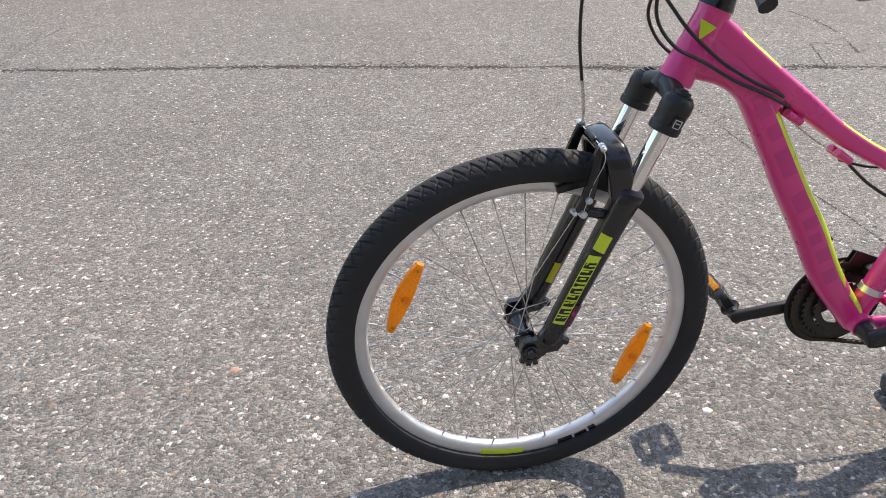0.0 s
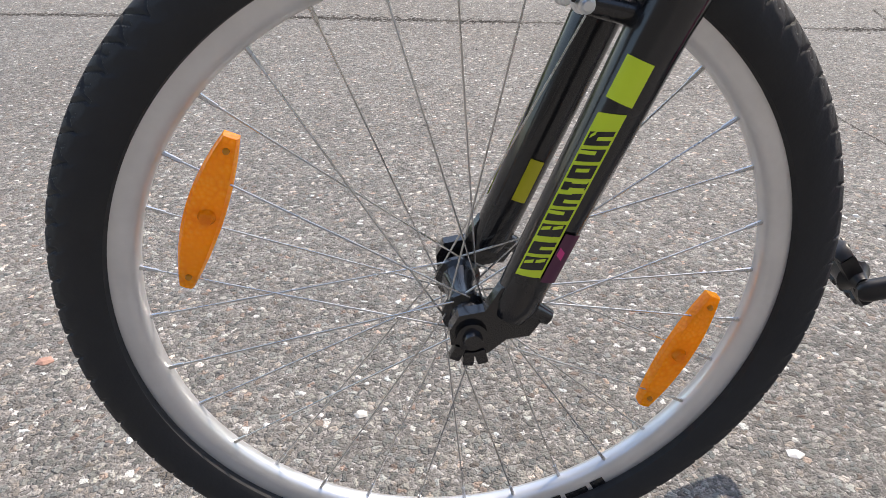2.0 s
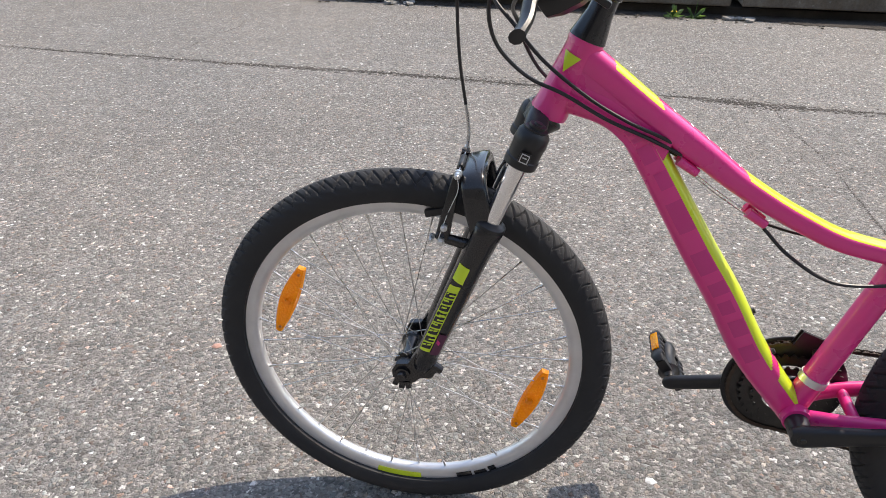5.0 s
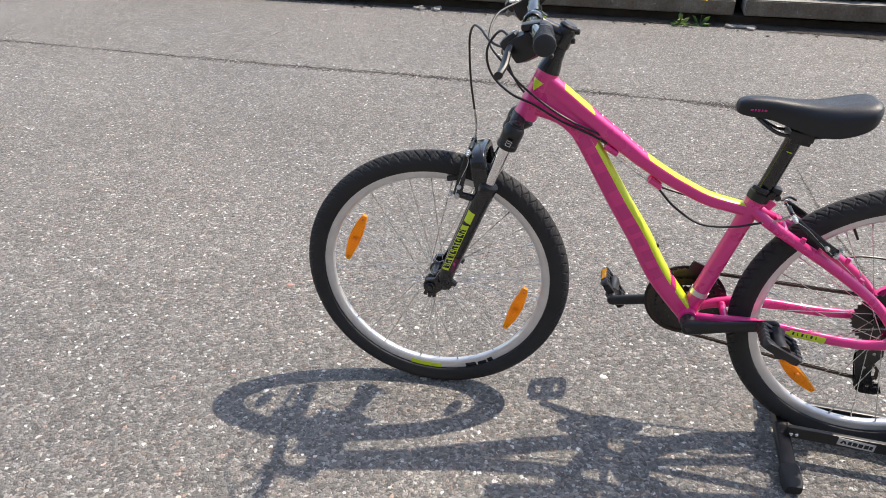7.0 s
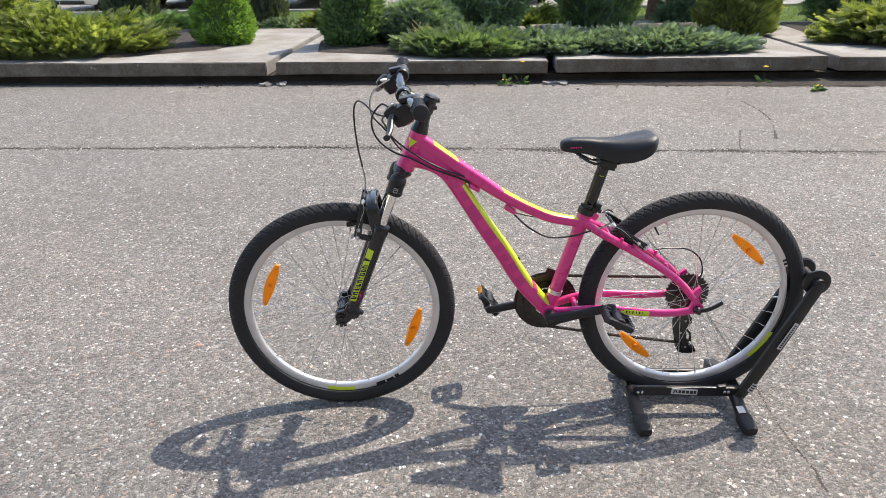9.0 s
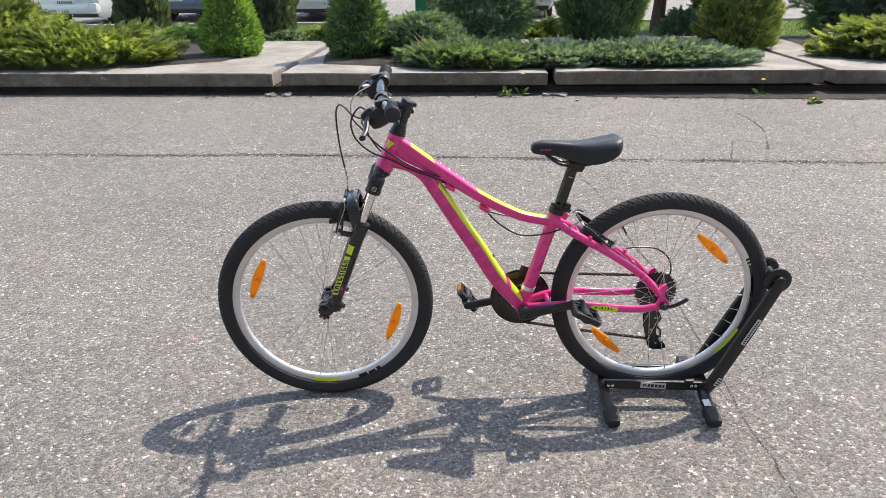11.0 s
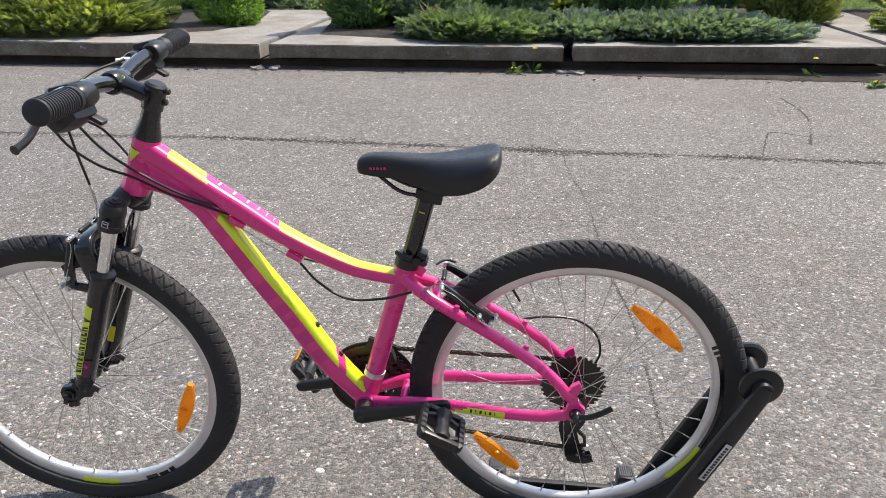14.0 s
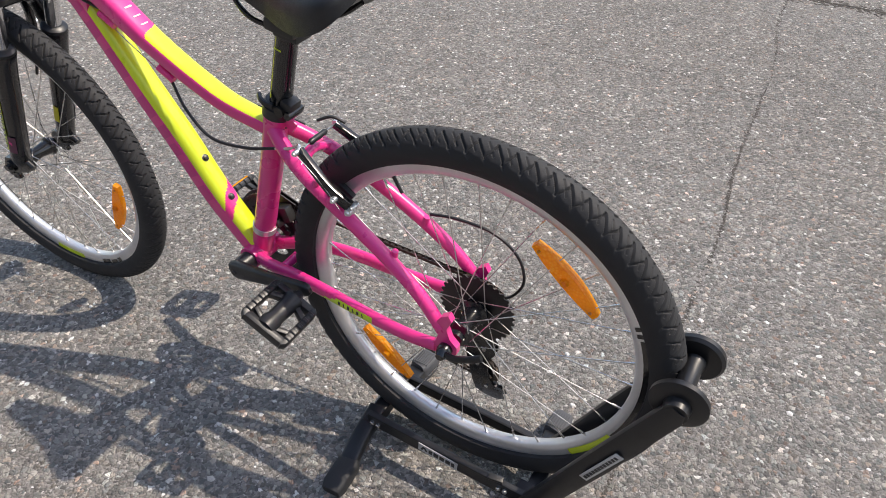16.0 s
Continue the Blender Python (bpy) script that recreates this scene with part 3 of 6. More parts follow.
# dark tonal blocks along the down tube, and small marks on the top tube
for u, l, a0, a1 in ((0.36, 0.030, 160, 198), (0.41, 0.035, 165, 200), (0.46, 0.02, 160, 190), (0.495, 0.035, 158, 200), (0.56, 0.045, 160, 202), (0.63, 0.03, 160, 200), (0.675, 0.025, 170, 200), (0.715, 0.03, 160, 195), (0.765, 0.03, 165, 200), (0.3, 0.03, 158, 196)):
    u, l = 0.27 + (u - 0.3) * 1.18, l * 1.18
    part("decal", on_tube(dt, u, u + l, a0, a1), PINK_DARK, frame_part, "darker pink tonal block")
for i in range(6):
    u = 0.252 + 0.034 * i
    part("decal", on_tube(tt, u, u + 0.005, 78, 96, 0.0006, 1, 2, 3.2), WHITE, frame_part)
ht_dir = (htop - hbot).normalized()
b = B()
tri = []
for along, ang in ((0.088, 128), (0.086, 188), (0.062, 156)):
    c = hbot + ht_dir * along
    fwd = Vector((-ht_dir.z, 0, ht_dir.x))
    a = radians(ang - 90)
    tri.append(c + fwd * 0.0242 * math.cos(a) + Vector((0, -1, 0)) * 0.0242 * math.sin(a))
def bulge(p):
    c = hbot + ht_dir * (p - hbot).dot(ht_dir)
    return c + (p - c).normalized() * 0.0242
n_ = 6
grid = {}
for i in range(n_ + 1):
    for j in range(n_ + 1 - i):
        p = tri[0] * (i / n_) + tri[1] * (j / n_) + tri[2] * (1 - (i + j) / n_)
        grid[i, j] = b.verts.new(bulge(p))
for i in range(n_):
    for j in range(n_ - i):
        b.faces.new((grid[i, j], grid[i + 1, j], grid[i, j + 1]))
        if i + j < n_ - 1:
            b.faces.new((grid[i + 1, j], grid[i + 1, j + 1], grid[i, j + 1]))
part("head_badge", b, LIME, frame_part, "lime triangular head badge")
for i in range(6):
    part("lettering", box(B(), (0.808 + 0.0092 * i, -0.0621 - 0.0006 * i, 0.3370 - 0.0006 * i), (0.0018 if i % 2 else 0.0040, 0.0008, 0.0070), (0, 8 * (-1) ** i, -3.7)), PLASTIC, frame_part)

# fork: the front end is turned a little to the near side, and the legs stand steeper than the head tube
STEER = Matrix.Translation(hbot + Vector((0.002, 0, 0))) @ Matrix.Rotation(radians(2.6), 4, ht_dir) @ Matrix.Translation(-hbot)
FORK_SET = STEER @ Matrix.Translation(FA) @ Matrix.Rotation(radians(-1.5), 4, "Y") @ Matrix.Translation(-FA)
fk = B()
leg_t, leg_b = Vector((0.1245, 0, 0.602)), Vector((0.022, 0, 0.348))
axis = (leg_t - leg_b).normalized()
fork = None
for s in (-1, 1):
    o = Vector((0, s * 0.055, 0))
    stepped(fk, leg_b + o - axis * 0.005, leg_t + o, [(0, 0.014), (0.05, 0.0180), (0.5, 0.0196), (0.84, 0.0206), (0.93, 0.0220), (0.985, 0.0228), (1, 0.0205)], 24)
    plate(fk, [(0.036, 0.352), (0.044, 0.338), (0.036, 0.326), (0.018, 0.324), (0.004, 0.312), (-0.008, 0.310), (-0.013, 0.319), (-0.026, 0.322), (-0.027, 0.336), (-0.020, 0.349), (0.000, 0.352), (0.012, 0.372), (0.026, 0.378)], s * 0.057 - 0.0055, s * 0.057 + 0.0055)
    rod(fk, Vector((0.030, s * 0.055, 0.352)), Vector((0.052, s * 0.055, 0.338)), 0.010, 0.007, 10)
    rod(fk, Vector((0.095, s * 0.050, 0.566)), Vector((0.056, s * 0.050, 0.575)), 0.0085, 0.0075, 12)
for s in (-1, 1):
    for x, z, r in ((-0.021, 0.314, 25), (-0.012, 0.308, 5), (-0.002, 0.309, -15)):
        box(fk, (x, s * 0.060, z), (0.0095, 0.009, 0.014), (0, r, 0), 0.002)
arch = spline([(0.116, -0.056, 0.588), (0.109, -0.057, 0.618), (0.104, -0.056, 0.642), (0.101, -0.050, 0.656), (0.099, -0.036, 0.663), (0.098, 0, 0.665), (0.099, 0.036, 0.663), (0.101, 0.050, 0.656), (0.104, 0.056, 0.642), (0.109, 0.057, 0.618), (0.116, 0.056, 0.588)], 5)
sweep(fk, arch, [(0.0105, 0.0180)] * len(arch), 16, None, 4.0)
fork = part("fork", fk, BLACK, bike, "black suspension fork lowers with a brace over the tyre")
cr_t = leg_t + axis * 0.150
for s in (-1, 1):
    o = Vector((0, s * 0.055, 0))
    part("stanchion", rod(B(), leg_t + o - axis * 0.02, leg_t + o + axis * 0.12, 0.0135, None, 28), CHROME, fork, "chromed fork stanchion")
    part("wiper_seal", stepped(B(), leg_t + o - axis * 0.002, leg_t + o + axis * 0.008, [(0, 0.0232), (0.5, 0.0225), (1, 0.0160)], 24), PLASTIC, fork)
cb = B()
for s in (-1, 1):
    o = Vector((0, s * 0.055, 0))
    stepped(cb, leg_t + o + axis * 0.098, cr_t + o, [(0, 0.0205), (0.03, 0.0225), (0.22, 0.0228), (0.25, 0.0212), (0.60, 0.0218), (0.64, 0.0228), (0.90, 0.0215), (1, 0.0175)], 24)
mid_c = leg_t + axis * 0.142
cro = spline([tuple(mid_c + Vector((0, -0.055, 0)) - axis * 0.008), tuple(mid_c + Vector((0, -0.030, 0)) + axis * 0.006), tuple(mid_c + axis * 0.012), tuple(mid_c + Vector((0, 0.030, 0)) + axis * 0.006), tuple(mid_c + Vector((0, 0.055, 0)) - axis * 0.008)], 6)
sweep(cb, cro, [(0.016, 0.0135)] * len(cro), 14, tuple(Vector((-axis.z, 0, axis.x))), 2.6)
stepped(cb, mid_c - axis * 0.005, FORK_SET.inverted() @ (hbot + ht_dir * 0.001), [(0, 0.021), (0.5, 0.024), (0.95, 0.0268), (1, 0.0255)], 24)
crown = part("crown", cb, PLASTIC, fork, "black fork crown")
for s in (-1, 1):
    o = Vector((0, s * 0.055, 0))
    part("cap", stepped(B(), cr_t + o - axis * 0.002, cr_t + o + axis * 0.010, [(0, 0.0165), (0.35, 0.0165), (0.4, 0.0115), (0.75, 0.0115), (0.8, 0.006), (1, 0.0055)], 12), PLASTIC, crown)
b = box(B(), tuple(leg_t + axis * 0.117 + Vector((0.0, -0.0795, 0))), (0.015, 0.0018, 0.016), (0, 22, 0), 0.0006)
part("badge", b, DARK_STEEL, crown)
c = leg_t + axis * 0.117 + Vector((0, -0.0808, 0))
for dx, dz, w_, h_ in ((0, 0.0055, 0.011, 0.0012), (0, -0.0055, 0.011, 0.0012), (-0.005, 0, 0.0012, 0.010), (0.005, 0, 0.0012, 0.010), (0, 0.001, 0.006, 0.0014)):
    q = c + axis * dz + Vector((axis.z, 0, -axis.x)) * dx
    part("badge_mark", box(B(), tuple(q), (w_, 0.0008, h_), (0, 22, 0)), SILVER_LABEL, crown)

lam = math.degrees(math.atan2(axis.x, axis.z))


def leg_decal(s0, s1, a0, a1, r, side, n=5, m=2):
    """A wrapped decal on a fork leg, s along the leg in metres above its foot, angles about it from the front (0) over its outside (90)."""
    b = B()
    fwd = Vector((-axis.z, 0, axis.x))
    rows = []
    for i in range(m + 1):
        row = []
        for j in range(n + 1):
            a = radians(a0 + (a1 - a0) * j / n)
            c = leg_b + Vector((0, side * 0.055, 0)) + axis * (s0 + (s1 - s0) * i / m)
            row.append(b.verts.new(c + fwd * r * math.cos(a) + Vector((0, side, 0)) * r * math.sin(a)))
        rows.append(row)
    for i in range(m):
        for j in range(n):
            b.faces.new((rows[i][j], rows[i][j + 1], rows[i + 1][j + 1], rows[i + 1][j]))
    return b


def leg_stroke(s0, s1, a0, a1, r, side, lean=0.0):
    """A stroke of lettering on a fork leg, leaning along it by so many metres."""
    b, fwd, rows = B(), Vector((-axis.z, 0, axis.x)), []
    for j in range(4):
        a = radians(a0 + (a1 - a0) * j / 3)
        c = leg_b + Vector((0, side * 0.055, 0)) + fwd * r * math.cos(a) + Vector((0, side, 0)) * r * math.sin(a)
        rows.append([b.verts.new(c + axis * (e + lean * (j / 3 - 0.5))) for e in (s0, s1)])
    for r0, r1 in zip(rows, rows[1:]):
        b.faces.new((r0[0], r0[1], r1[1], r1[0]))
    return b


MAGENTA_TINT = plain("magenta_tint_decal", (0.085, 0.010, 0.045), 0.35, 0, 0.2, 40, 0.03, 0.3)
for side in (-1, 1):
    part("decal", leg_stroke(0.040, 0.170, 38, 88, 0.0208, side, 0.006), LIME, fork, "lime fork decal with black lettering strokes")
    part("decal", leg_decal(0.178, 0.207, 38, 90, 0.0212, side), LIME, fork, "lime square decal")
    # nine black glyph blocks in two groups, each cut by lime slots
    at = 0.046
    for k, (w, cut) in enumerate(((0.014, ((0.28, 44, 60), (0.60, 64, 80))), (0.013, ((0.40, 60, 84),)), (0.013, ((0.28, 44, 60), (0.60, 64, 80))), (0.012, ((0.35, 42, 70),)), (0.013, ((0.30, 58, 84), (0.62, 42, 66))),
                                  (0.009, ((0.0, 56, 82), (0.68, 56, 82))), (0.013, ((0.38, 52, 74),)), (0.012, ((0.35, 42, 70),)), (0.013, ((0.40, 60, 84), (0.35, 46, 54))))):
        part("lettering", leg_stroke(at, at + w - 0.0028, 42, 84, 0.02095, side, 0.007), BLACK, fork)
        for f, c0, c1 in cut:
            part("lettering_slot", leg_stroke(at + w * f, at + w * f + 0.0028, c0, c1, 0.0211, side, 0.004), LIME, fork)
        at += w + (0.002 if k == 1 else 0)
    part("decal", leg_decal(0.040, 0.082, 92, 132, 0.0208, side), MAGENTA_TINT, fork, "dark magenta patch")
    part("decal", leg_stroke(0.062, 0.069, 96, 112, 0.0210, side, -0.004), PINK_DARK, fork)
part("decal", leg_decal(0.052, 0.092, -112, -76, 0.0206, 1), plain("yellow_label", (0.55, 0.5, 0.02), 0.4), fork, "yellow label on the inner side")
# axle nut and quick release
for s in (-1, 1):
    part("axle_nut", stepped(B(), (-0.010, s * 0.062, 0.331), (-0.010, s * 0.074, 0.331), [(0, 0.0125), (0.4, 0.0125), (0.45, 0.008), (1, 0.007)], 16), BLACK, fork)


def vbrake(name, boss, top, out_y, pad_at, label):
    """Linear-pull brake: two arms, pads, cable noodle and boot."""
    boss, top = Vector(boss), Vector(top)
    first, arms = None, []
    for s in (-1, 1):
        p0, p1 = boss + Vector((0, s * out_y, 0)), top + Vector((0, s * (out_y - 0.008), 0))
        pts = spline([tuple(p0), tuple(p0.lerp(p1, 0.35) + Vector((0, s * 0.007, 0))), tuple(p0.lerp(p1, 0.75) + Vector((0, s * 0.004, 0))), tuple(p1)], 5)
        b = sweep(B(), pts, [(0.0062, 0.0105 - 0.0045 * i / len(pts)) for i in range(len(pts))], 12, (0, 1, 0), 3.0)
        arm = part(name, b, BLACK, bike, label)
        first = first or arm
        arms.append(arm)
        for q, r in ((p0, 0.0056), (p0.lerp(p1, 0.24) + Vector((0, s * 0.005, 0)), 0.0050), (p1, 0.0046), (p0 + (p0 - p1).cross(Vector((0, s, 0))).normalized() * s * (-0.014 if boss.x < 0.5 else 0.014), 0.0036)):
            part("bolt", stepped(B(), q + Vector((0, s * 0.0, 0)), q + Vector((0, s * 0.016, 0)), [(0, r * 1.25), (0.3, r * 1.25), (0.32, r), (0.8, r), (0.85, r * 0.7), (1, r * 0.55)], 12), BOLT, arm)
        pad = Vector(pad_at)
        part("brake_pad", box(B(), (pad.x, s * 0.0185, pad.z), (0.052, 0.010, 0.011), (0, pad.y, 0), 0.002), PLASTIC, arm)
    q0, q1 = boss + Vector((0, -out_y - 0.013, 0)), top + Vector((0, -out_y - 0.004, 0))
    part("cable_end", sweep(B(), spline([tuple(q1), tuple(q1.lerp(q0, 0.2) + Vector((0.006, -0.002, 0.0))), tuple(q1.lerp(q0, 0.55)), tuple(q1.lerp(q0, 0.92) + Vector((-0.004, -0.004, 0)))], 6), 0.0006, 6), BOLT, first)
    part("cable", rod(B(), top + Vector((0, -out_y + 0.008, 0)), top + Vector((0, out_y - 0.008, 0)), 0.001, None, 6), STEEL, first)
    part("boot", stepped(B(), top + Vector((0, -0.020, 0)), top + Vector((0, 0.020, 0)), [(0, 0.003), (0.1, 0.005), (0.3, 0.0042), (0.5, 0.005), (0.7, 0.0042), (0.9, 0.005), (1, 0.003)], 10), PLASTIC, first)
    return arms


front_arms = vbrake("brake_arm", (0.056, 0, 0.575), (0.079, 0, 0.672), 0.052, (0.052, -12, 0.602), "black linear-pull brake arm")
vbrake("brake_arm", (0.842, 0, 0.533), (0.752, 0, 0.597), 0.050, (0.800, 35, 0.539), "black linear-pull rear brake arm")

# seat post and saddle
post_d = (st_top - BBC).normalized()
sp_b, sp_t = st_top - post_d * 0.02 + Vector((0.004, 0, 0)), Vector((0.7265, 0, 0.768))
post = part("seat_post", stepped(B(), sp_b, sp_t, [(0, 0.0164), (0.9, 0.0164), (0.93, 0.0180), (1, 0.0180)], 24), BLACK, bike, "black seat post")
b = stepped(B(), st_top - post_d * 0.004, st_top + post_d * 0.022, [(0, 0.0212), (0.05, 0.0228), (0.7, 0.0228), (0.75, 0.0205), (1, 0.0195)], 24)
box(b, (0.706, 0, 0.630), (0.018, 0.022, 0.020), (0, 16, 0), 0.003)
collar = part("seat_clamp", b, PLASTIC, bike, "black seat clamp with quick release")
sweep(b := B(), spline([(0.694, -0.021, 0.640), (0.684, -0.024, 0.643), (0.674, -0.022, 0.646), (0.666, -0.015, 0.648)], 5), [(0.0034, 0.0046)] * 16, 10, None, 3.0)
part("lever", b, PLASTIC, collar)
part("cam", box(B(), (0.712, -0.004, 0.640), (0.020, 0.026, 0.016), (0, 16, 0), 0.004), PLASTIC, collar)
part("cam_bolt", stepped(B(), (0.716, -0.020, 0.628), (0.716, 0.014, 0.628), [(0, 0.006), (0.2, 0.007), (0.8, 0.007), (1, 0.005)], 12), BLACK, collar)
part("lever_nut", stepped(B(), (0.703, -0.022, 0.632), (0.703, 0.020, 0.632), [(0, 0.008), (0.2, 0.008), (0.25, 0.004), (0.8, 0.004), (0.82, 0.0075), (1, 0.0075)], 12), DARK_STEEL, collar)
part("seat_post_mark", box(B(), (0.714, -0.0166, 0.727), (0.011, 0.001, 0.0018), (0, 16, 0)), LIME, post)

rows = []
for x, hw, zt, zb in ((0.598, 0.010, 0.808, 0.797), (0.604, 0.017, 0.817, 0.793), (0.625, 0.0205, 0.825, 0.791), (0.665, 0.024, 0.829, 0.790), (0.705, 0.030, 0.830, 0.781), (0.740, 0.042, 0.833, 0.776), (0.775, 0.055, 0.840, 0.780), (0.808, 0.063, 0.849, 0.794), (0.830, 0.061, 0.855, 0.809), (0.843, 0.048, 0.856, 0.823), (0.848, 0.028, 0.852, 0.832)):
    dz = 0.005 - 0.021 * (x - 0.6) / 0.25
    rows.append((x + 0.003, hw, zt + dz, zb + dz * 0.8))
rows = spline(rows, 5)
b = B()
rings = []
for x, hw, zt, zb in rows:
    ring = []
    h = zt - zb
    for yy, zz in ((0, 1.0 - 0.10 * max(0, (x - 0.70) / 0.15)), (0.35, 1.0), (0.65, 0.97), (0.88, 0.84), (0.99, 0.60), (1.0, 0.42), (0.94, 0.30), (0.55, 0.22), (0, 0.20)):
        ring.append((yy * hw, zb + (0.0 if yy > 0.93 and zz < 0.4 else zz) * h if yy < 1 or zz > 0.4 else zb + zz * h))
    full = [(y, z) for y, z in ring] + [(-y, z) for y, z in ring[-2:0:-1]]
    rings.append([b.verts.new((x, y, z)) for y, z in full])
for r, q in zip(rings, rings[1:]):
    for k in range(len(r)):
        b.faces.new((r[k], r[(k + 1) % len(r)], q[(k + 1) % len(r)], q[k]))
b.faces.new(rings[0]), b.faces.new(rings[-1])
saddle = part("saddle", b, LEATHER, bike, "black vinyl bicycle saddle")
PRINT = plain("pink_print", (0.6, 0.03, 0.2), 0.4)
for i in range(5):
    part("lettering", box(B(), (0.627 + 0.0062 * i, -0.0212 - 0.0004 * i, 0.807 + 0.0003 * i), (0.0045 if i % 2 == 0 else 0.003, 0.0016, 0.004), (0, 0, 0)), PRINT, saddle)
b = B()
for s in (-1, 1):
    sweep(b, spline([(0.640, s * 0.012, 0.792), (0.672, s * 0.022, 0.771), (0.700, s * 0.022, 0.762), (0.745, s * 0.022, 0.762), (0.79, s * 0.030, 0.775), (0.82, s * 0.035, 0.795)], 6), 0.0036, 8)
part("rail", b, BLACK, saddle)
b = box(B(), (0.728, 0, 0.762), (0.048, 0.052, 0.018), (0, 8, 0), 0.004)
box(b, (0.730, 0, 0.750), (0.040, 0.036, 0.014), (0, 8, 0), 0.004)
part("saddle_clamp", b, PLASTIC, saddle)

# stem, handlebar and controls
stem_c = htop + ht_dir * 0.077 + Vector((-0.004, 0, 0))
b = stepped(B(), htop, stem_c + ht_dir * 0.018, [(0, 0.0245), (0.1, 0.0225), (0.35, 0.0172), (0.56, 0.0158), (0.58, 0.0185), (0.96, 0.019), (1, 0.017)], 24)
bar_c = Vector((0.188, 0.004, 0.946))
sweep(b, [tuple(stem_c), tuple(stem_c.lerp(bar_c, 0.5)), tuple(bar_c)], [(0.019, 0.017), (0.0145, 0.0145), (0.021, 0.0165)], 16, (0, 1, 0))
stepped(b, bar_c + Vector((0, -0.024, 0)), bar_c + Vector((0, 0.024, 0)), [(0, 0.018), (0.1, 0.0205), (0.9, 0.0205), (1, 0.018)], 20)
stem = part("stem", b, BLACK, bike, "black handlebar stem")
part("top_cap", stepped(B(), stem_c + ht_dir * 0.018, stem_c + ht_dir * 0.026, [(0, 0.0185), (0.5, 0.0185), (1, 0.014)], 20), PLASTIC, stem)
for s in (-1, 1):
    part("bolt", stepped(B(), stem_c + Vector((0.016, 0, 0)) + ht_dir * 0.010 * s, stem_c + Vector((0.027, 0, 0)) + ht_dir * 0.010 * s, [(0, 0.006), (0.8, 0.006), (1, 0.004)], 10), DARK_STEEL, stem)
part("stem_mark", box(B(), (0.212, -0.0152, 0.957), (0.005, 0.0008, 0.004), (0, 30, 0)), LIME, stem)
L_END, R_END = Vector((0.238, -0.284, 0.959)), Vector((0.174, 0.304, 0.982))
bar = spline([tuple(L_END), tuple(L_END.lerp(bar_c, 0.40) + Vector((-0.008, 0, 0.006))), tuple(L_END.lerp(bar_c, 0.72) + Vector((-0.008, 0, 0.004))), tuple(bar_c), tuple(R_END.lerp(bar_c, 0.72) + Vector((-0.008, 0, 0.002))), tuple(R_END.lerp(bar_c, 0.40) + Vector((-0.008, 0, 0.004))), tuple(R_END)], 8)
handlebar = part("handlebar", sweep(B(), bar, 0.0132, 16), BLACK, bike, "black riser handlebar")
for s, end in ((-1, L_END), (1, R_END)):
    inward = (bar_c - end)
    inward = Vector((inward.x * 0.7, inward.y, inward.z * 0.7)).normalized()
    ribs = [(0, 0.014), (0.02, 0.0182), (0.05, 0.0192)]
    for i in range(12):
        u = 0.09 + 0.062 * i
        ribs += [(u, 0.0172), (u + 0.008, 0.0190), (u + 0.030, 0.0190), (u + 0.038, 0.0172)]
    ribs += [(0.86, 0.0160), (0.87, 0.019), (0.95, 0.019), (1, 0.015)]
    b = stepped(B(), end - inward * 0.006, end + inward * 0.104, ribs, 24)
    part("grip", b, GRIP_RUBBER, handlebar, "ribbed black rubber grip")
    # shifter pod below and ahead of the bar, and a brake lever
    c = end + inward * 0.128
    b = stepped(B(), c - inward * 0.022, c + inward * 0.022, [(0, 0.016), (0.1, 0.019), (0.9, 0.019), (1, 0.016)], 16)
    box(b, tuple(c + Vector((-0.026, 0, -0.024))), (0.064, 0.060, 0.052), (0, -30, 8 * s), 0.021)
    box(b, tuple(c + Vector((-0.054, 0, -0.020))), (0.040, 0.034, 0.030), (0, -40, 8 * s), 0.012)
    box(b, tuple(c + Vector((-0.020, s * 0.004, 0.012))), (0.036, 0.034, 0.012), (0, -12, 0), 0.004)
    pod = part("shifter", b, PLASTIC, handlebar, "black plastic trigger shifter with brake clamp")
    piv = c + Vector((-0.042, s * -0.004, -0.016))
    tip = end + Vector((-0.074, 0, -0.064)) + inward * 0.042
    lv = spline([tuple(piv), tuple(piv.lerp(tip, 0.3) + Vector((-0.007, 0, 0.002))), tuple(piv.lerp(tip, 0.7) + Vector((-0.001, 0, -0.003))), tuple(tip)], 5)
    part("brake_lever", sweep(B(), lv, [(0.0095, 0.0062)] * (len(lv) - 1) + [(0.010, 0.0075)], 10), PLASTIC, pod, "black brake lever")
    part("trigger", box(B(), tuple(c + Vector((0.004, -s * 0.010, -0.034))), (0.040, 0.018, 0.008), (0, 30, 0), 0.003), PLASTIC, pod)
    part("barrel_adjuster", stepped(B(), piv + Vector((0.0, -s * 0.014, 0.002)), piv + Vector((-0.016, -s * 0.040, 0.006)), [(0, 0.006), (0.6, 0.006), (0.65, 0.004), (1, 0.003)], 10), ALLOY, pod)


def cable(pts, label="", r=0.0025, material=None):
    return part("cable", sweep(B(), spline(pts, 8), r, 8), material or PLASTIC, bike, label)


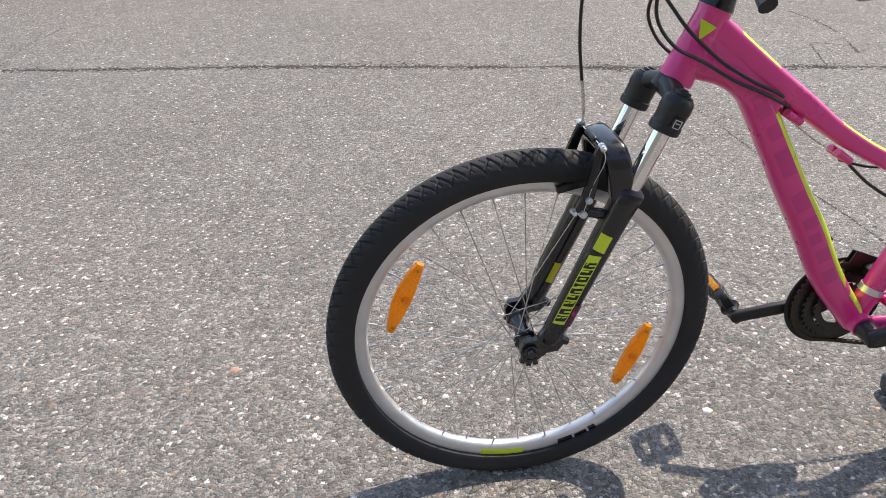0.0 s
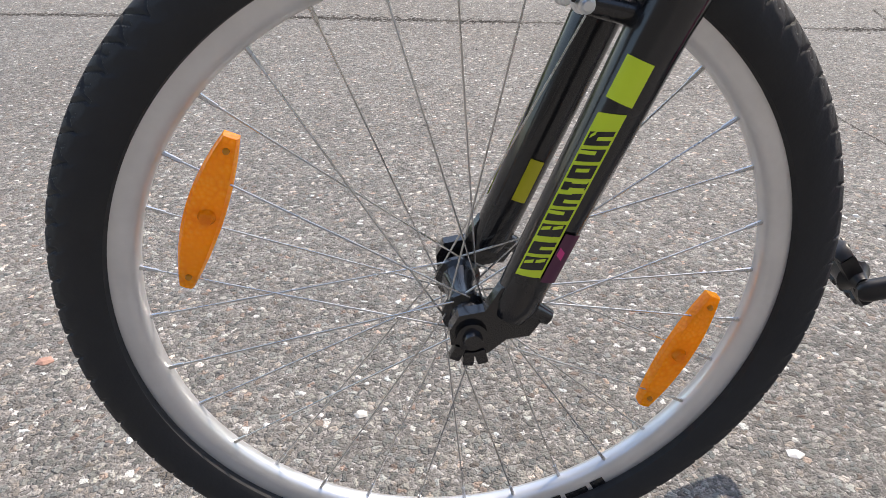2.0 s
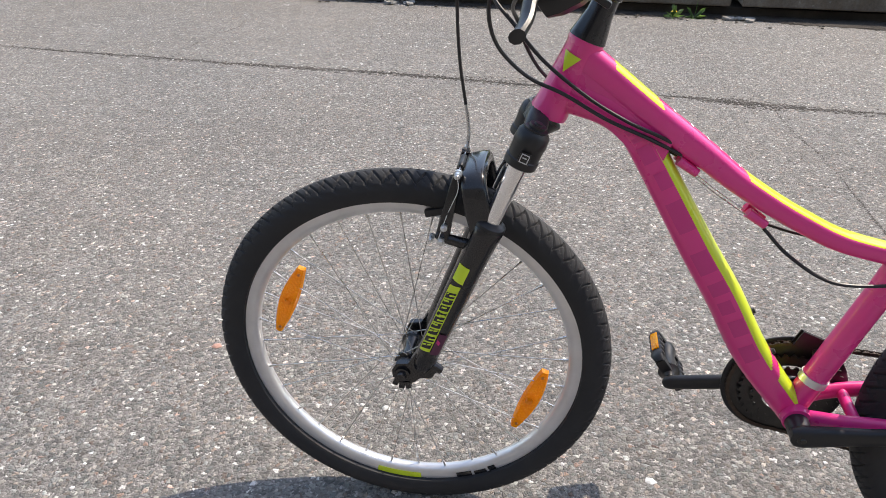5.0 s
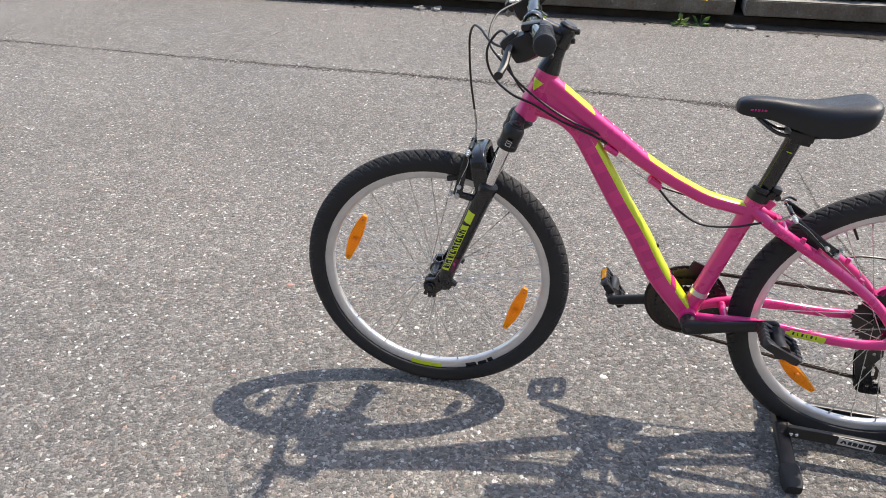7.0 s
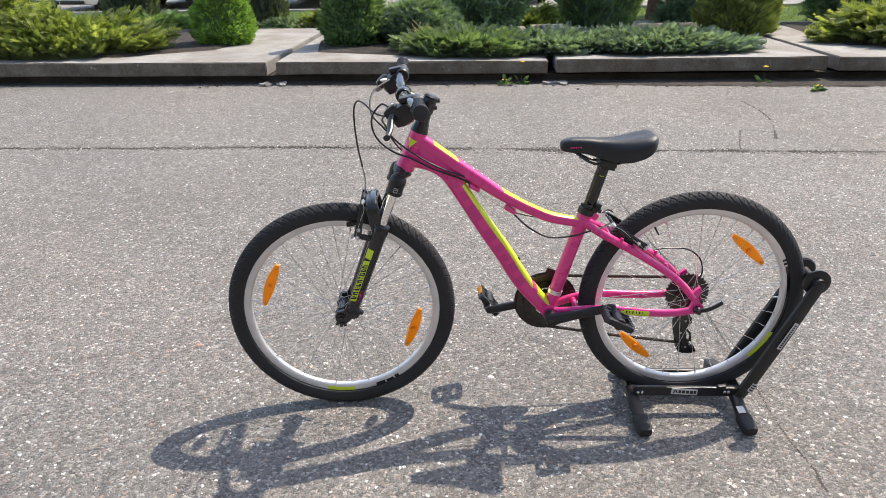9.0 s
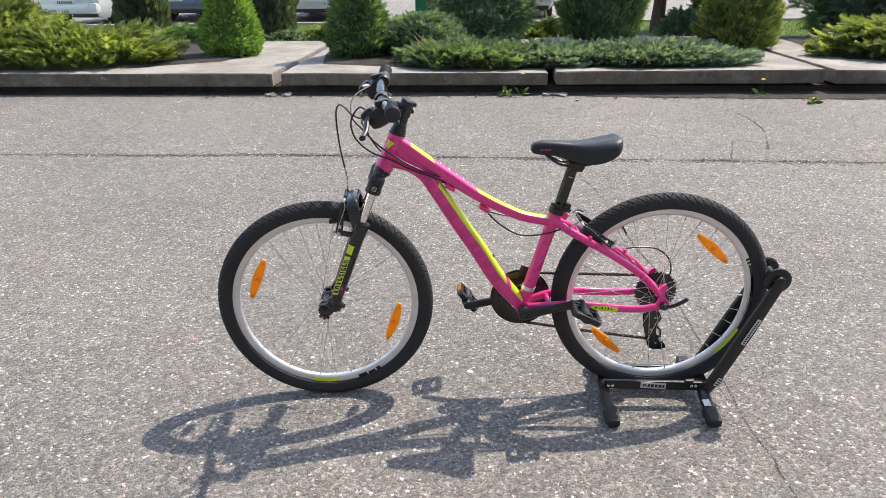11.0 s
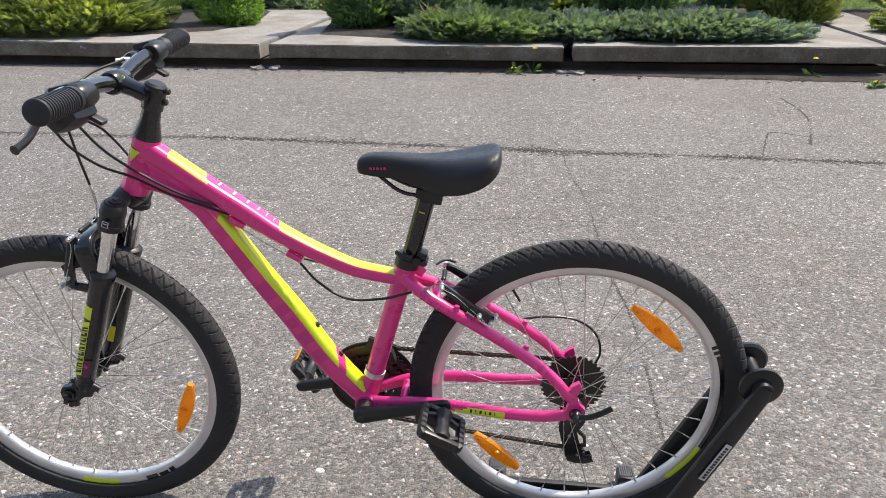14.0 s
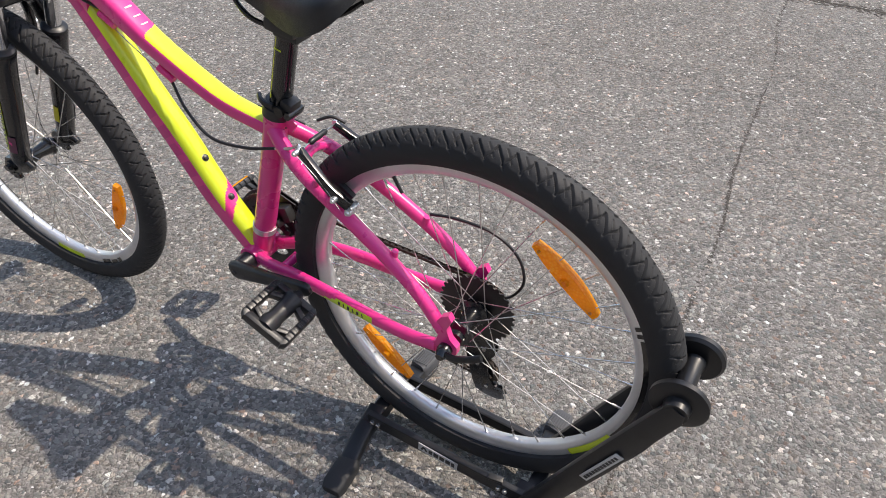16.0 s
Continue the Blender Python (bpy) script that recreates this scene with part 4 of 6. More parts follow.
front_cables = [cable([(0.186, -0.150, 0.925), (0.150, -0.115, 0.916), (0.124, -0.080, 0.920), (0.102, -0.040, 0.932), (0.083, 0.0, 0.930), (0.070, 0.030, 0.905), (0.066, 0.050, 0.857), (0.069, 0.055, 0.795), (0.077, 0.055, 0.737)], "black brake cable housing"),
                cable([(0.077, 0.055, 0.737), (0.081, 0.053, 0.710), (0.082, 0.050, 0.690), (0.080, 0.044, 0.674)], "bright steel cable noodle", 0.0027, STEEL)]
cable([(0.165, -0.150, 0.940), (0.140, -0.120, 0.946), (0.114, -0.090, 0.912), (0.111, -0.075, 0.877), (0.124, -0.060, 0.842), (0.159, -0.045, 0.808), (0.205, -0.033, 0.786), (0.260, -0.030, 0.757), (0.315, -0.026, 0.735), (0.362, -0.014, 0.712)], "black gear cable housing")
cable([(0.145, 0.12, 0.965), (0.105, 0.05, 0.945), (0.104, -0.02, 0.905), (0.138, -0.040, 0.868), (0.176, -0.041, 0.828), (0.232, -0.034, 0.786), (0.285, -0.031, 0.757), (0.335, -0.022, 0.735), (0.364, -0.006, 0.716)], "black gear cable housing")
cable([(0.184, -0.145, 0.930), (0.150, -0.095, 0.915), (0.133, -0.03, 0.888), (0.138, 0.010, 0.862), (0.147, 0.033, 0.831), (0.169, 0.037, 0.798), (0.200, 0.036, 0.775), (0.262, 0.028, 0.740), (0.362, 0.008, 0.703)], "black brake cable housing")
for y in (-0.012, 0.008):
    cable([(0.376, y, 0.688), (0.42, y, 0.658), (0.470, y, 0.628)], "bare steel inner cable", 0.0008, STEEL)
cable([(0.484, -0.012, 0.618), (0.52, -0.028, 0.588), (0.575, -0.040, 0.562), (0.64, -0.036, 0.562), (0.695, -0.030, 0.575)], "black brake cable housing")
cable([(0.695, -0.030, 0.575), (0.722, -0.032, 0.584), (0.745, -0.034, 0.598)], "bright steel cable noodle", 0.0026, STEEL)
cable([(0.770, 0.045, 0.603), (0.752, 0.036, 0.612), (0.735, 0.022, 0.608)], "black cable loop at the rear brake")
cable([(0.484, 0.012, 0.616), (0.55, 0.022, 0.598), (0.62, 0.030, 0.594), (0.70, 0.034, 0.585)], "black gear cable housing")
cable([(0.905, 0.058, 0.476), (0.95, 0.064, 0.480), (1.01, 0.070, 0.472), (1.052, 0.074, 0.440), (1.066, 0.076, 0.392), (1.048, 0.076, 0.352), (1.020, 0.074, 0.338)], "black gear cable looping to the rear derailleur")

# drivetrain
CR = 0.170
ang = radians(15.5)
pedal_pt = {-1: BBC + Vector((CR * math.cos(ang), -0.082, CR * math.sin(ang))), 1: BBC + Vector((-CR * math.cos(ang), 0.082, -CR * math.sin(ang)))}
for s in (-1, 1):
    p0, p1 = BBC + Vector((0, s * 0.064, 0)), pedal_pt[s]
    d = (p1 - p0).normalized()
    b = sweep(B(), [tuple(p0 - d * 0.016), tuple(p0 - d * 0.012), tuple(p0), tuple(p0.lerp(p1, 0.5)), tuple(p1), tuple(p1 + d * 0.009), tuple(p1 + d * 0.013)], [(0.004, 0.008), (0.009, 0.015), (0.011, 0.0175), (0.0085, 0.0125), (0.0075, 0.0125), (0.0065, 0.010), (0.003, 0.005)], 16, (0, 1, 0), 3.0)
    stepped(b, BBC + Vector((0, s * 0.030, 0)), BBC + Vector((0, s * 0.070, 0)), [(0, 0.017), (0.5, 0.017), (1, 0.016)], 20)
    crank = part("crank_arm", b, PLASTIC, bike, "black crank arm")
    part("crank_bolt", stepped(B(), BBC + Vector((0, s * 0.070, 0)), BBC + Vector((0, s * 0.0765, 0)), [(0, 0.0085), (0.6, 0.0085), (0.65, 0.005), (1, 0.004)], 12), DARK_STEEL, crank)
    # pedal: cage with ribs round a spindle barrel
    tilt = {-1: 26, 1: 52}[s]
    pm = Matrix.Translation(p1 + Vector((0, s * 0.012, 0))) @ pose(0, 0, 0, 0, tilt, 0)
    b = stepped(B(), (0, 0, 0), (0, s * 0.086, 0), [(0, 0.007), (0.12, 0.011), (0.2, 0.0185), (0.35, 0.0150), (0.7, 0.0135), (0.85, 0.0175), (1, 0.016)], 18)
    for x in (-0.037, 0.037):
        bar_y = [0.010] + [0.016 + 0.0023 * k for k in range(31)] + [0.091]
        sweep(b, [(x * (0.86 if k in (0, 32) else 1), s * y, 0) for k, y in enumerate(bar_y)], [(0.0055, 0.0075) if k in (0, 32) else (0.0064, 0.0118 if (k // 3) % 2 else 0.0095) for k in range(33)], 12, (1, 0, 0), 4.0)
    for y, w in ((0.014, 0.066), (0.087, 0.070)):
        box(b, (0, s * y, 0), (w, 0.013, 0.019), (0, 0, 0), 0.005)
    for sx in (-1, 1):
        box(b, (sx * 0.023, s * 0.030, 0), (0.032, 0.009, 0.013), (0, 0, sx * s * 24), 0.003)
        box(b, (sx * 0.023, s * 0.072, 0), (0.032, 0.009, 0.013), (0, 0, -sx * s * 24), 0.003)
    pd = part("pedal", b, PLASTIC, crank, "black plastic platform pedal with a cage", at=pm)
    for x in (-0.0442, 0.0442) if s > 0 else ():
        part("pedal_reflector", box(B(), (x, s * 0.055, 0), (0.003, 0.046, 0.013), (0, 0, 0), 0.001), AMBER, pd)


def toothed(r, teeth, y0, y1, hole, material, name, parent, centre, label=""):
    b = B()
    n = teeth * 4
    rin, rout = [], []
    for y in (y0, y1):
        rin.append([b.verts.new((hole * math.cos(2 * math.pi * i / n), y, hole * math.sin(2 * math.pi * i / n))) for i in range(n)])
        rout.append([b.verts.new(((r - (0.0045 if i % 4 in (0, 1) else 0)) * math.cos(2 * math.pi * i / n), y, (r - (0.0045 if i % 4 in (0, 1) else 0)) * math.sin(2 * math.pi * i / n))) for i in range(n)])
    for i in range(n):
        j = (i + 1) % n
        b.faces.new((rin[0][i], rin[0][j], rout[0][j], rout[0][i]))
        b.faces.new((rin[1][i], rout[1][i], rout[1][j], rin[1][j]))
        b.faces.new((rout[0][i], rout[0][j], rout[1][j], rout[1][i]))
        b.faces.new((rin[0][i], rin[1][i], rin[1][j], rin[0][j]))
    return part(name, b, material, parent, label, False, Matrix.Translation(centre))


rings_part = toothed(0.087, 42, 0.046, 0.049, 0.058, DARK_STEEL, "chainring", bike, BBC, "dark steel triple chainring")
toothed(0.070, 34, 0.039, 0.0415, 0.050, DARK_STEEL, "chainring_middle", rings_part, Vector((0, 0, 0)))
toothed(0.052, 24, 0.032, 0.0345, 0.036, DARK_STEEL, "chainring_small", rings_part, Vector((0, 0, 0)))
b = B()
for k in range(4):
    a = radians(90 * k + 30)
    sweep(b, [(0.012 * math.cos(a), 0.052, 0.012 * math.sin(a)), (0.072 * math.cos(a), 0.0475, 0.072 * math.sin(a))], [(0.004, 0.012), (0.003, 0.008)], 10, (0, 1, 0))
part("spider", b, PLASTIC, rings_part)
b = revolve(B(), [(0.089, 0.0515), (0.094, 0.053), (0.094, 0.055), (0.060, 0.055), (0.060, 0.0515)], 64)
part("chain_guard", b, PLASTIC, rings_part, "black plastic chain guard ring")
cassette = None
for i, (r, t) in enumerate(((0.066, 34), (0.056, 28), (0.049, 24), (0.042, 21), (0.036, 18), (0.031, 15), (0.027, 13))):
    o = toothed(r, t, 0.0285 + 0.0046 * i, 0.0305 + 0.0046 * i, 0.016, DARK_STEEL, "cassette" if i == 0 else "sprocket", cassette or bike, RA if i == 0 else Vector((0, 0, 0)), "dark steel rear cassette" if i == 0 else "")
    cassette = cassette or o

# chain: one link of two plates and rollers, repeated along its run
jock_u, jock_l = Vector((1.024, 0.048, 0.250)), Vector((1.034, 0.048, 0.158))
run = [(1.010 + 0.046 * math.cos(radians(a)), 0.044, 0.347 + 0.046 * math.sin(radians(a))) for a in range(-60, 96, 12)]
top_run = [(1.006, 0.044, 0.393), (0.85, 0.045, 0.397), (0.601, 0.047, 0.403)]
front_arc = [(0.594 + 0.085 * math.cos(radians(a)), 0.047, 0.318 + 0.085 * math.sin(radians(a))) for a in range(92, 276, 8)]
low_run = [(0.600, 0.047, 0.2335), (0.82, 0.047, 0.195), (1.030, 0.048, 0.165)]
back = [(1.049, 0.048, 0.178), (1.047, 0.048, 0.198), (1.016, 0.048, 0.232), (1.003, 0.048, 0.262), (1.006, 0.048, 0.286), (1.026, 0.046, 0.300)]
path = np.array(run + top_run[1:] + front_arc[1:] + low_run[1:] + back + [run[0]])
seg = np.linalg.norm(np.diff(path, axis=0), axis=1)
cum = np.concatenate([[0], np.cumsum(seg)])
lb = B()
for y in (-0.0032, 0.0032):
    sweep(lb, [(-0.0078, y, 0), (-0.0055, y, 0), (0, y, 0), (0.0055, y, 0), (0.0078, y, 0)], [(0.0006, 0.0015), (0.0007, 0.004), (0.0007, 0.0028), (0.0007, 0.004), (0.0006, 0.0015)], 6, (0, 1, 0))
for x in (-0.0045, 0.0045):
    rod(lb, (x, -0.0036, 0), (x, 0.0036, 0), 0.0024, None, 6)
chain = None
for i in range(int(cum[-1] / 0.0127)):
    d = i * 0.0127
    k = min(int(np.searchsorted(cum, d, side="right")) - 1, len(seg) - 1)
    f_ = (d - cum[k]) / seg[k]
    p, t = path[k] * (1 - f_) + path[k + 1] * f_, path[k + 1] - path[k]
    m = pose(*p, 0, -math.degrees(math.atan2(t[2], t[0])), 0)
    if chain is None:
        chain = part("chain", lb, CHAIN, bike, "oily brown steel chain", at=Matrix.Identity(4))
        chain_mesh = chain.data
        chain.data = chain_mesh
        chain.matrix_basis = m
        inv = m.inverted()
    else:
        o = new("link", chain_mesh)
        o.parent, o.matrix_basis = chain, inv @ m

# rear derailleur
b = sweep(B(), spline([(1.012, 0.068, 0.335), (1.020, 0.074, 0.312), (1.018, 0.072, 0.288), (1.020, 0.062, 0.272)], 5), [(0.009, 0.014)] * 16, 12, (0, 1, 0), 3.0)
box(b, (1.018, 0.070, 0.298), (0.036, 0.026, 0.052), (0, 10, 0), 0.006)
der = part("rear_derailleur", b, PLASTIC, bike, "black rear derailleur with a long cage")
for y in (0.0415, 0.0545):
    c = B()
    plate(c, [(0.996, 0.280), (0.988, 0.250), (0.992, 0.215), (1.000, 0.185), (1.006, 0.158), (1.014, 0.138), (1.030, 0.132), (1.056, 0.132), (1.070, 0.139), (1.062, 0.156), (1.050, 0.153), (1.042, 0.168), (1.034, 0.190), (1.030, 0.215), (1.038, 0.230), (1.045, 0.243), (1.041, 0.258), (1.030, 0.272), (1.012, 0.285)], y - 0.001, y + 0.001)
    cp = part("cage_plate", c, BLACK, der)
    for x, z in ((1.024, 0.246), (1.014, 0.205), (1.034, 0.156)):
        part("cage_bolt", stepped(B(), (x, y - 0.003, z), (x, y + 0.003, z), [(0, 0.0035), (1, 0.0035)], 10), STEEL, cp)
for q in (jock_u, jock_l):
    toothed(0.017, 11, -0.003, 0.003, 0.004, PLASTIC, "jockey_wheel", der, q)
# front derailleur and its band
b = revolve(B(), [(0.0192, -0.006), (0.0208, -0.006), (0.0208, 0.006), (0.0192, 0.006)], 32)
part("derailleur_band", b, ALLOY, bike, "silver front derailleur clamp band", at=Matrix.Translation(BBC + post_d * 0.062) @ post_d.to_track_quat("Y", "Z").to_matrix().to_4x4())
b = box(B(), (0.632, 0.030, 0.392), (0.034, 0.020, 0.030), (0, -16, 0), 0.005)
box(b, (0.618, 0.050, 0.405), (0.060, 0.002, 0.026), (0, 20, 0))
box(b, (0.618, 0.040, 0.407), (0.060, 0.002, 0.028), (0, 20, 0))
box(b, (0.625, 0.018, 0.378), (0.020, 0.020, 0.016), (0, -16, 0), 0.004)
part("front_derailleur", b, DARK_STEEL, bike, "dark steel front derailleur")
# rear quick release
b = sweep(B(), spline([(1.008, -0.078, 0.346), (1.028, -0.084, 0.352), (1.050, -0.084, 0.362), (1.070, -0.080, 0.372)], 5), [(0.0045, 0.006)] * 16, 10)
qr = part("quick_release", b, PLASTIC, bike, "black rear quick release lever")
part("quick_release_cap", stepped(B(), (1.006, -0.064, 0.345), (1.006, -0.088, 0.345), [(0, 0.0115), (0.4, 0.0120), (0.7, 0.010), (1, 0.006)], 18), BLACK, qr)
part("axle_nut", stepped(B(), (1.010, 0.065, 0.347), (1.010, 0.080, 0.347), [(0, 0.012), (1, 0.009)], 12), DARK_STEEL, qr)

front.matrix_basis = STEER @ front.matrix_basis
for o in [fork] + front_arms + front_cables:
    o.matrix_basis = FORK_SET @ o.matrix_basis

# ---- display stand ----
stand = tagged(new("bicycle_stand"), "black steel floor stand that holds the bicycle's rear wheel", "bike stand")
stand.location = (0, 0.0, 0)
b = B()
box(b, (1.020, -0.062, 0.068), (0.320, 0.012, 0.030), (0, 1.0, 0), 0.003)
box(b, (1.020, 0.058, 0.052), (0.320, 0.014, 0.026), (0, 1.0, 0), 0.004)
for x in (0.862, 1.178):
    box(b, (x, -0.002, 0.050), (0.026, 0.130, 0.028), (0, 0, 0), 0.003)
base = part("base_frame", b, STAND_PAINT, stand, "black steel base frame", False)
for x, e, s in ((0.866, 0.196, -1), (1.166, 0.192, -1), (0.866, 0.150, 1), (1.160, 0.148, 1)):
    if s < 0:
        way = [(x - 0.008 * (x < 1), s * 0.030, 0.056), (x - 0.006 * (x < 1), s * (e - 0.11), 0.044), (x, s * (e - 0.045), 0.022)]
    else:
        way = [(x + 0.004, s * 0.045, 0.044), (x + 0.002, s * 0.08, 0.036), (x, s * (e - 0.035), 0.026)]
    b = sweep(B(), spline(way, 5), [(0.0165, 0.012)] * 11, 16, (1, 0, 0), 5.0)
    leg = part("leg", b, STAND_PAINT, stand, "black steel leg")
    k, lift = (0.046, 0.006) if s > 0 else (0.056, 0.0)
    c = sweep(B(), [(x - 0.002, s * (e - k - 0.008), 0.0265 + lift), (x, s * (e - k), 0.0245 + lift), (x + 0.002, s * (e - 0.012), 0.0195 + lift), (x + 0.003, s * e, 0.0175 + lift)], [(0.0175, 0.013 + lift), (0.0205, 0.0165 + lift), (0.0205, 0.0165 + lift), (0.017, 0.013 + lift)], 18, (1, 0, 0), 5.0)
    cap_ = part("foot_cap", c, STAND_CAP if s > 0 else RUBBER, leg, "ribbed rubber foot cap")
    for i in range(7 if s > 0 else 0):
        part("rib", box(B(), (x - 0.0145 + 0.0048 * i + 0.001, s * (e - k * 0.5 - 0.004), 0.0385 + 2 * lift), (0.0022, k * 0.8, 0.003), (-7 * s, 0, 0)), STAND_CAP, cap_, "", False)
    if s < 0 and x > 1:
        part("sticker", box(B(), (x - 0.007, -0.126, 0.0475), (0.021, 0.025, 0.0012), (13, 0, 4)), SILVER_LABEL, leg, "pale grey sticker on the leg", False)
for y in (-0.066, 0.062):
    y2 = y * 0.86
    b = sweep(B(), [(1.168, y, 0.040), (1.200, y, 0.100), (1.272, (y + y2) / 2, 0.258), (1.340, y2, 0.412), (1.346, y2, 0.426)], [(0.008, 0.016), (0.008, 0.019), (0.008, 0.020), (0.008, 0.017), (0.008, 0.010)], 12, (0, 1, 0), 4.0)
    part("arm", b, STAND_PAINT, stand, "black steel upright arm")
b = rod(B(), (1.342, -0.062, 0.418), (1.342, 0.062, 0.418), 0.008, None, 16)
axle = part("roller", stepped(b, (1.342, -0.030, 0.418), (1.342, 0.034, 0.418), [(0, 0.016), (0.2, 0.013), (0.8, 0.013), (1, 0.016)], 20), STAND_PAINT, stand, "black roller between two flanges")
for y, s in ((-0.040, -1), (0.044, 1)):
    part("flange", stepped(B(), (1.342, y - s * 0.006, 0.418), (1.342, y + s * 0.022, 0.418), [(0, 0.034), (0.15, 0.038), (0.4, 0.038), (0.5, 0.033), (0.52, 0.018), (1, 0.016)], 32), STAND_PAINT, axle, "black plastic roller flange")
b = box(B(), (1.010, -0.0690, 0.069), (0.078, 0.0015, 0.020), (0, 4, 0))
lab = part("label", b, SILVER_LABEL, base, "small silver label with dark marks", False)
for i, (dx, w_) in enumerate(((-0.030, 0.004), (-0.024, 0.004), (-0.014, 0.007), (-0.003, 0.009), (0.009, 0.009), (0.021, 0.009), (0.031, 0.006))):
    part("label_mark", box(B(), (1.010 + dx, -0.0701, 0.069 - dx * 0.07), (w_, 0.0008, 0.010), (0, 30 if i == 0 else (-30 if i == 1 else 4), 0)), PLASTIC, lab, "", False)
q0, q1 = Vector((1.258, -0.0745, 0.220)), Vector((1.297, -0.0705, 0.303))
d = q1 - q0
a = -math.degrees(math.atan2(d.z, d.x))
mid = (q0 + q1) / 2
b = box(B(), tuple(mid + Vector((0, -0.0005, 0))), (d.length, 0.0015, 0.013), (0, a, 4.5))
lab = part("label", b, SILVER_LABEL, stand, "long silver label on the arm", False)
for i in range(12):
    q = q0.lerp(q1, 0.08 + 0.075 * i)
    part("label_mark", box(B(), tuple(q + Vector((0, -0.0016, 0))), (0.0045, 0.0008, 0.006), (0, a, 4.5)), PLASTIC, lab, "", False)
for x in (0.872, 0.884, 1.128, 1.140):
    part("bolt", stepped(B(), (x, -0.067, 0.068), (x, -0.073, 0.068), [(0, 0.0045), (0.7, 0.0045), (1, 0.003)], 10), STEEL, base)
part("latch", box(B(), (1.120, -0.064, 0.085), (0.026, 0.012, 0.007), (0, 0, 8), 0.002), DARK_STEEL, base, "worn bare metal latch")
lab = part("label", box(B(), (1.206, -0.0755, 0.086), (0.030, 0.0012, 0.018), (0, -62, 3)), SILVER_LABEL, stand, "small label at the arm's foot", False)
for i in range(3):
    part("label_mark", box(B(), (1.202 + 0.004 * i, -0.0765, 0.079 + 0.0075 * i), (0.004, 0.0008, 0.013), (0, -62, 3)), PLASTIC, lab, "", False)

# ---- planting strip behind the car park ----
def slab(x0, x1, y0, y1, z0, z1, tilt, label):
    b = box(B(), ((x0 + x1) / 2, (y0 + y1) / 2, (z0 + z1) / 2), (x1 - x0, y1 - y0, z1 - z0), (0, tilt, -1.4))
    bmesh.ops.subdivide_edges(b, edges=[e for e in b.edges], cuts=5, use_grid_fill=True)
    for v in b.verts:
        v.co += noise.noise_vector(v.co * 2.3) * 0.006
    es = [e for e in b.edges if len(e.link_faces) == 2 and e.calc_face_angle() > 0.9]
    bmesh.ops.bevel(b, geom=es, offset=0.009, segments=2, affect="EDGES")
    b.normal_update()
    # front and back faces take the stained tone, which also paints in their shade
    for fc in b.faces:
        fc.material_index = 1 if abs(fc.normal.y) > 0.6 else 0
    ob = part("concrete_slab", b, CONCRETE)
    ob.data.materials.append(STAINED_SHADED)
    return tagged(ob, label, "concrete slab", "kerb slabs")


EDGING = "large weathered concrete slab edging the planting bed"
slab(-5.10, -1.61, 5.55, 8.9, 0.088, 0.230, 0.1, EDGING)
slab(-1.51, 1.34, 5.47, 8.9, 0.096, 0.226, 0.1, EDGING)
slab(1.43, 4.17, 5.39, 8.9, 0.106, 0.244, -0.25, EDGING)
slab(4.28, 8.30, 5.30, 8.9, 0.096, 0.236, 0.1, EDGING)
slab(-8.70, -5.20, 5.64, 8.9, 0.084, 0.230, 0.0, EDGING)
b = box(B(), (-0.2, 7.22, 0.038), (17.4, 3.3, 0.074), (0, 0, -1.4))
tagged(part("slab_bedding", b, SOIL, smooth=False), "dark soil under the raised slabs", "soil", kind="structure")


def bed(outline, z, h, label):
    b = B()
    n = len(outline)
    low = [b.verts.new((x, y, z)) for x, y in outline]
    top = [b.verts.new((x * 0.96 + sum(p[0] for p in outline) / n * 0.04, y * 0.96 + sum(p[1] for p in outline) / n * 0.04, z + h)) for x, y in outline]
    for i in range(n):
        b.faces.new((low[i], low[(i + 1) % n], top[(i + 1) % n], top[i]))
    b.faces.new(top)
    tagged(part("planting_bed", b, SOIL), label, "soil", kind="structure")


bed([(-8.5, 5.95), (-5, 5.9), (-3.4, 5.95), (-2.5, 6.5), (-2.3, 7.2), (-2.6, 8.7), (-8.5, 8.8)], 0.222, 0.03, "dark soil of the planting bed")
bed([(-1.25, 6.2), (0.0, 5.85), (1.28, 5.9), (1.28, 8.7), (-1.35, 8.7), (-1.4, 7.2)], 0.218, 0.03, "dark soil of the planting bed")
bed([(1.47, 5.9), (3.3, 5.95), (3.9, 6.6), (4.1, 7.6), (4.1, 8.7), (1.47, 8.7)], 0.232, 0.03, "dark soil of the planting bed")
bed([(4.75, 6.2), (8.2, 6.1), (8.2, 8.7), (5.0, 8.7)], 0.228, 0.03, "dark soil of the planting bed")

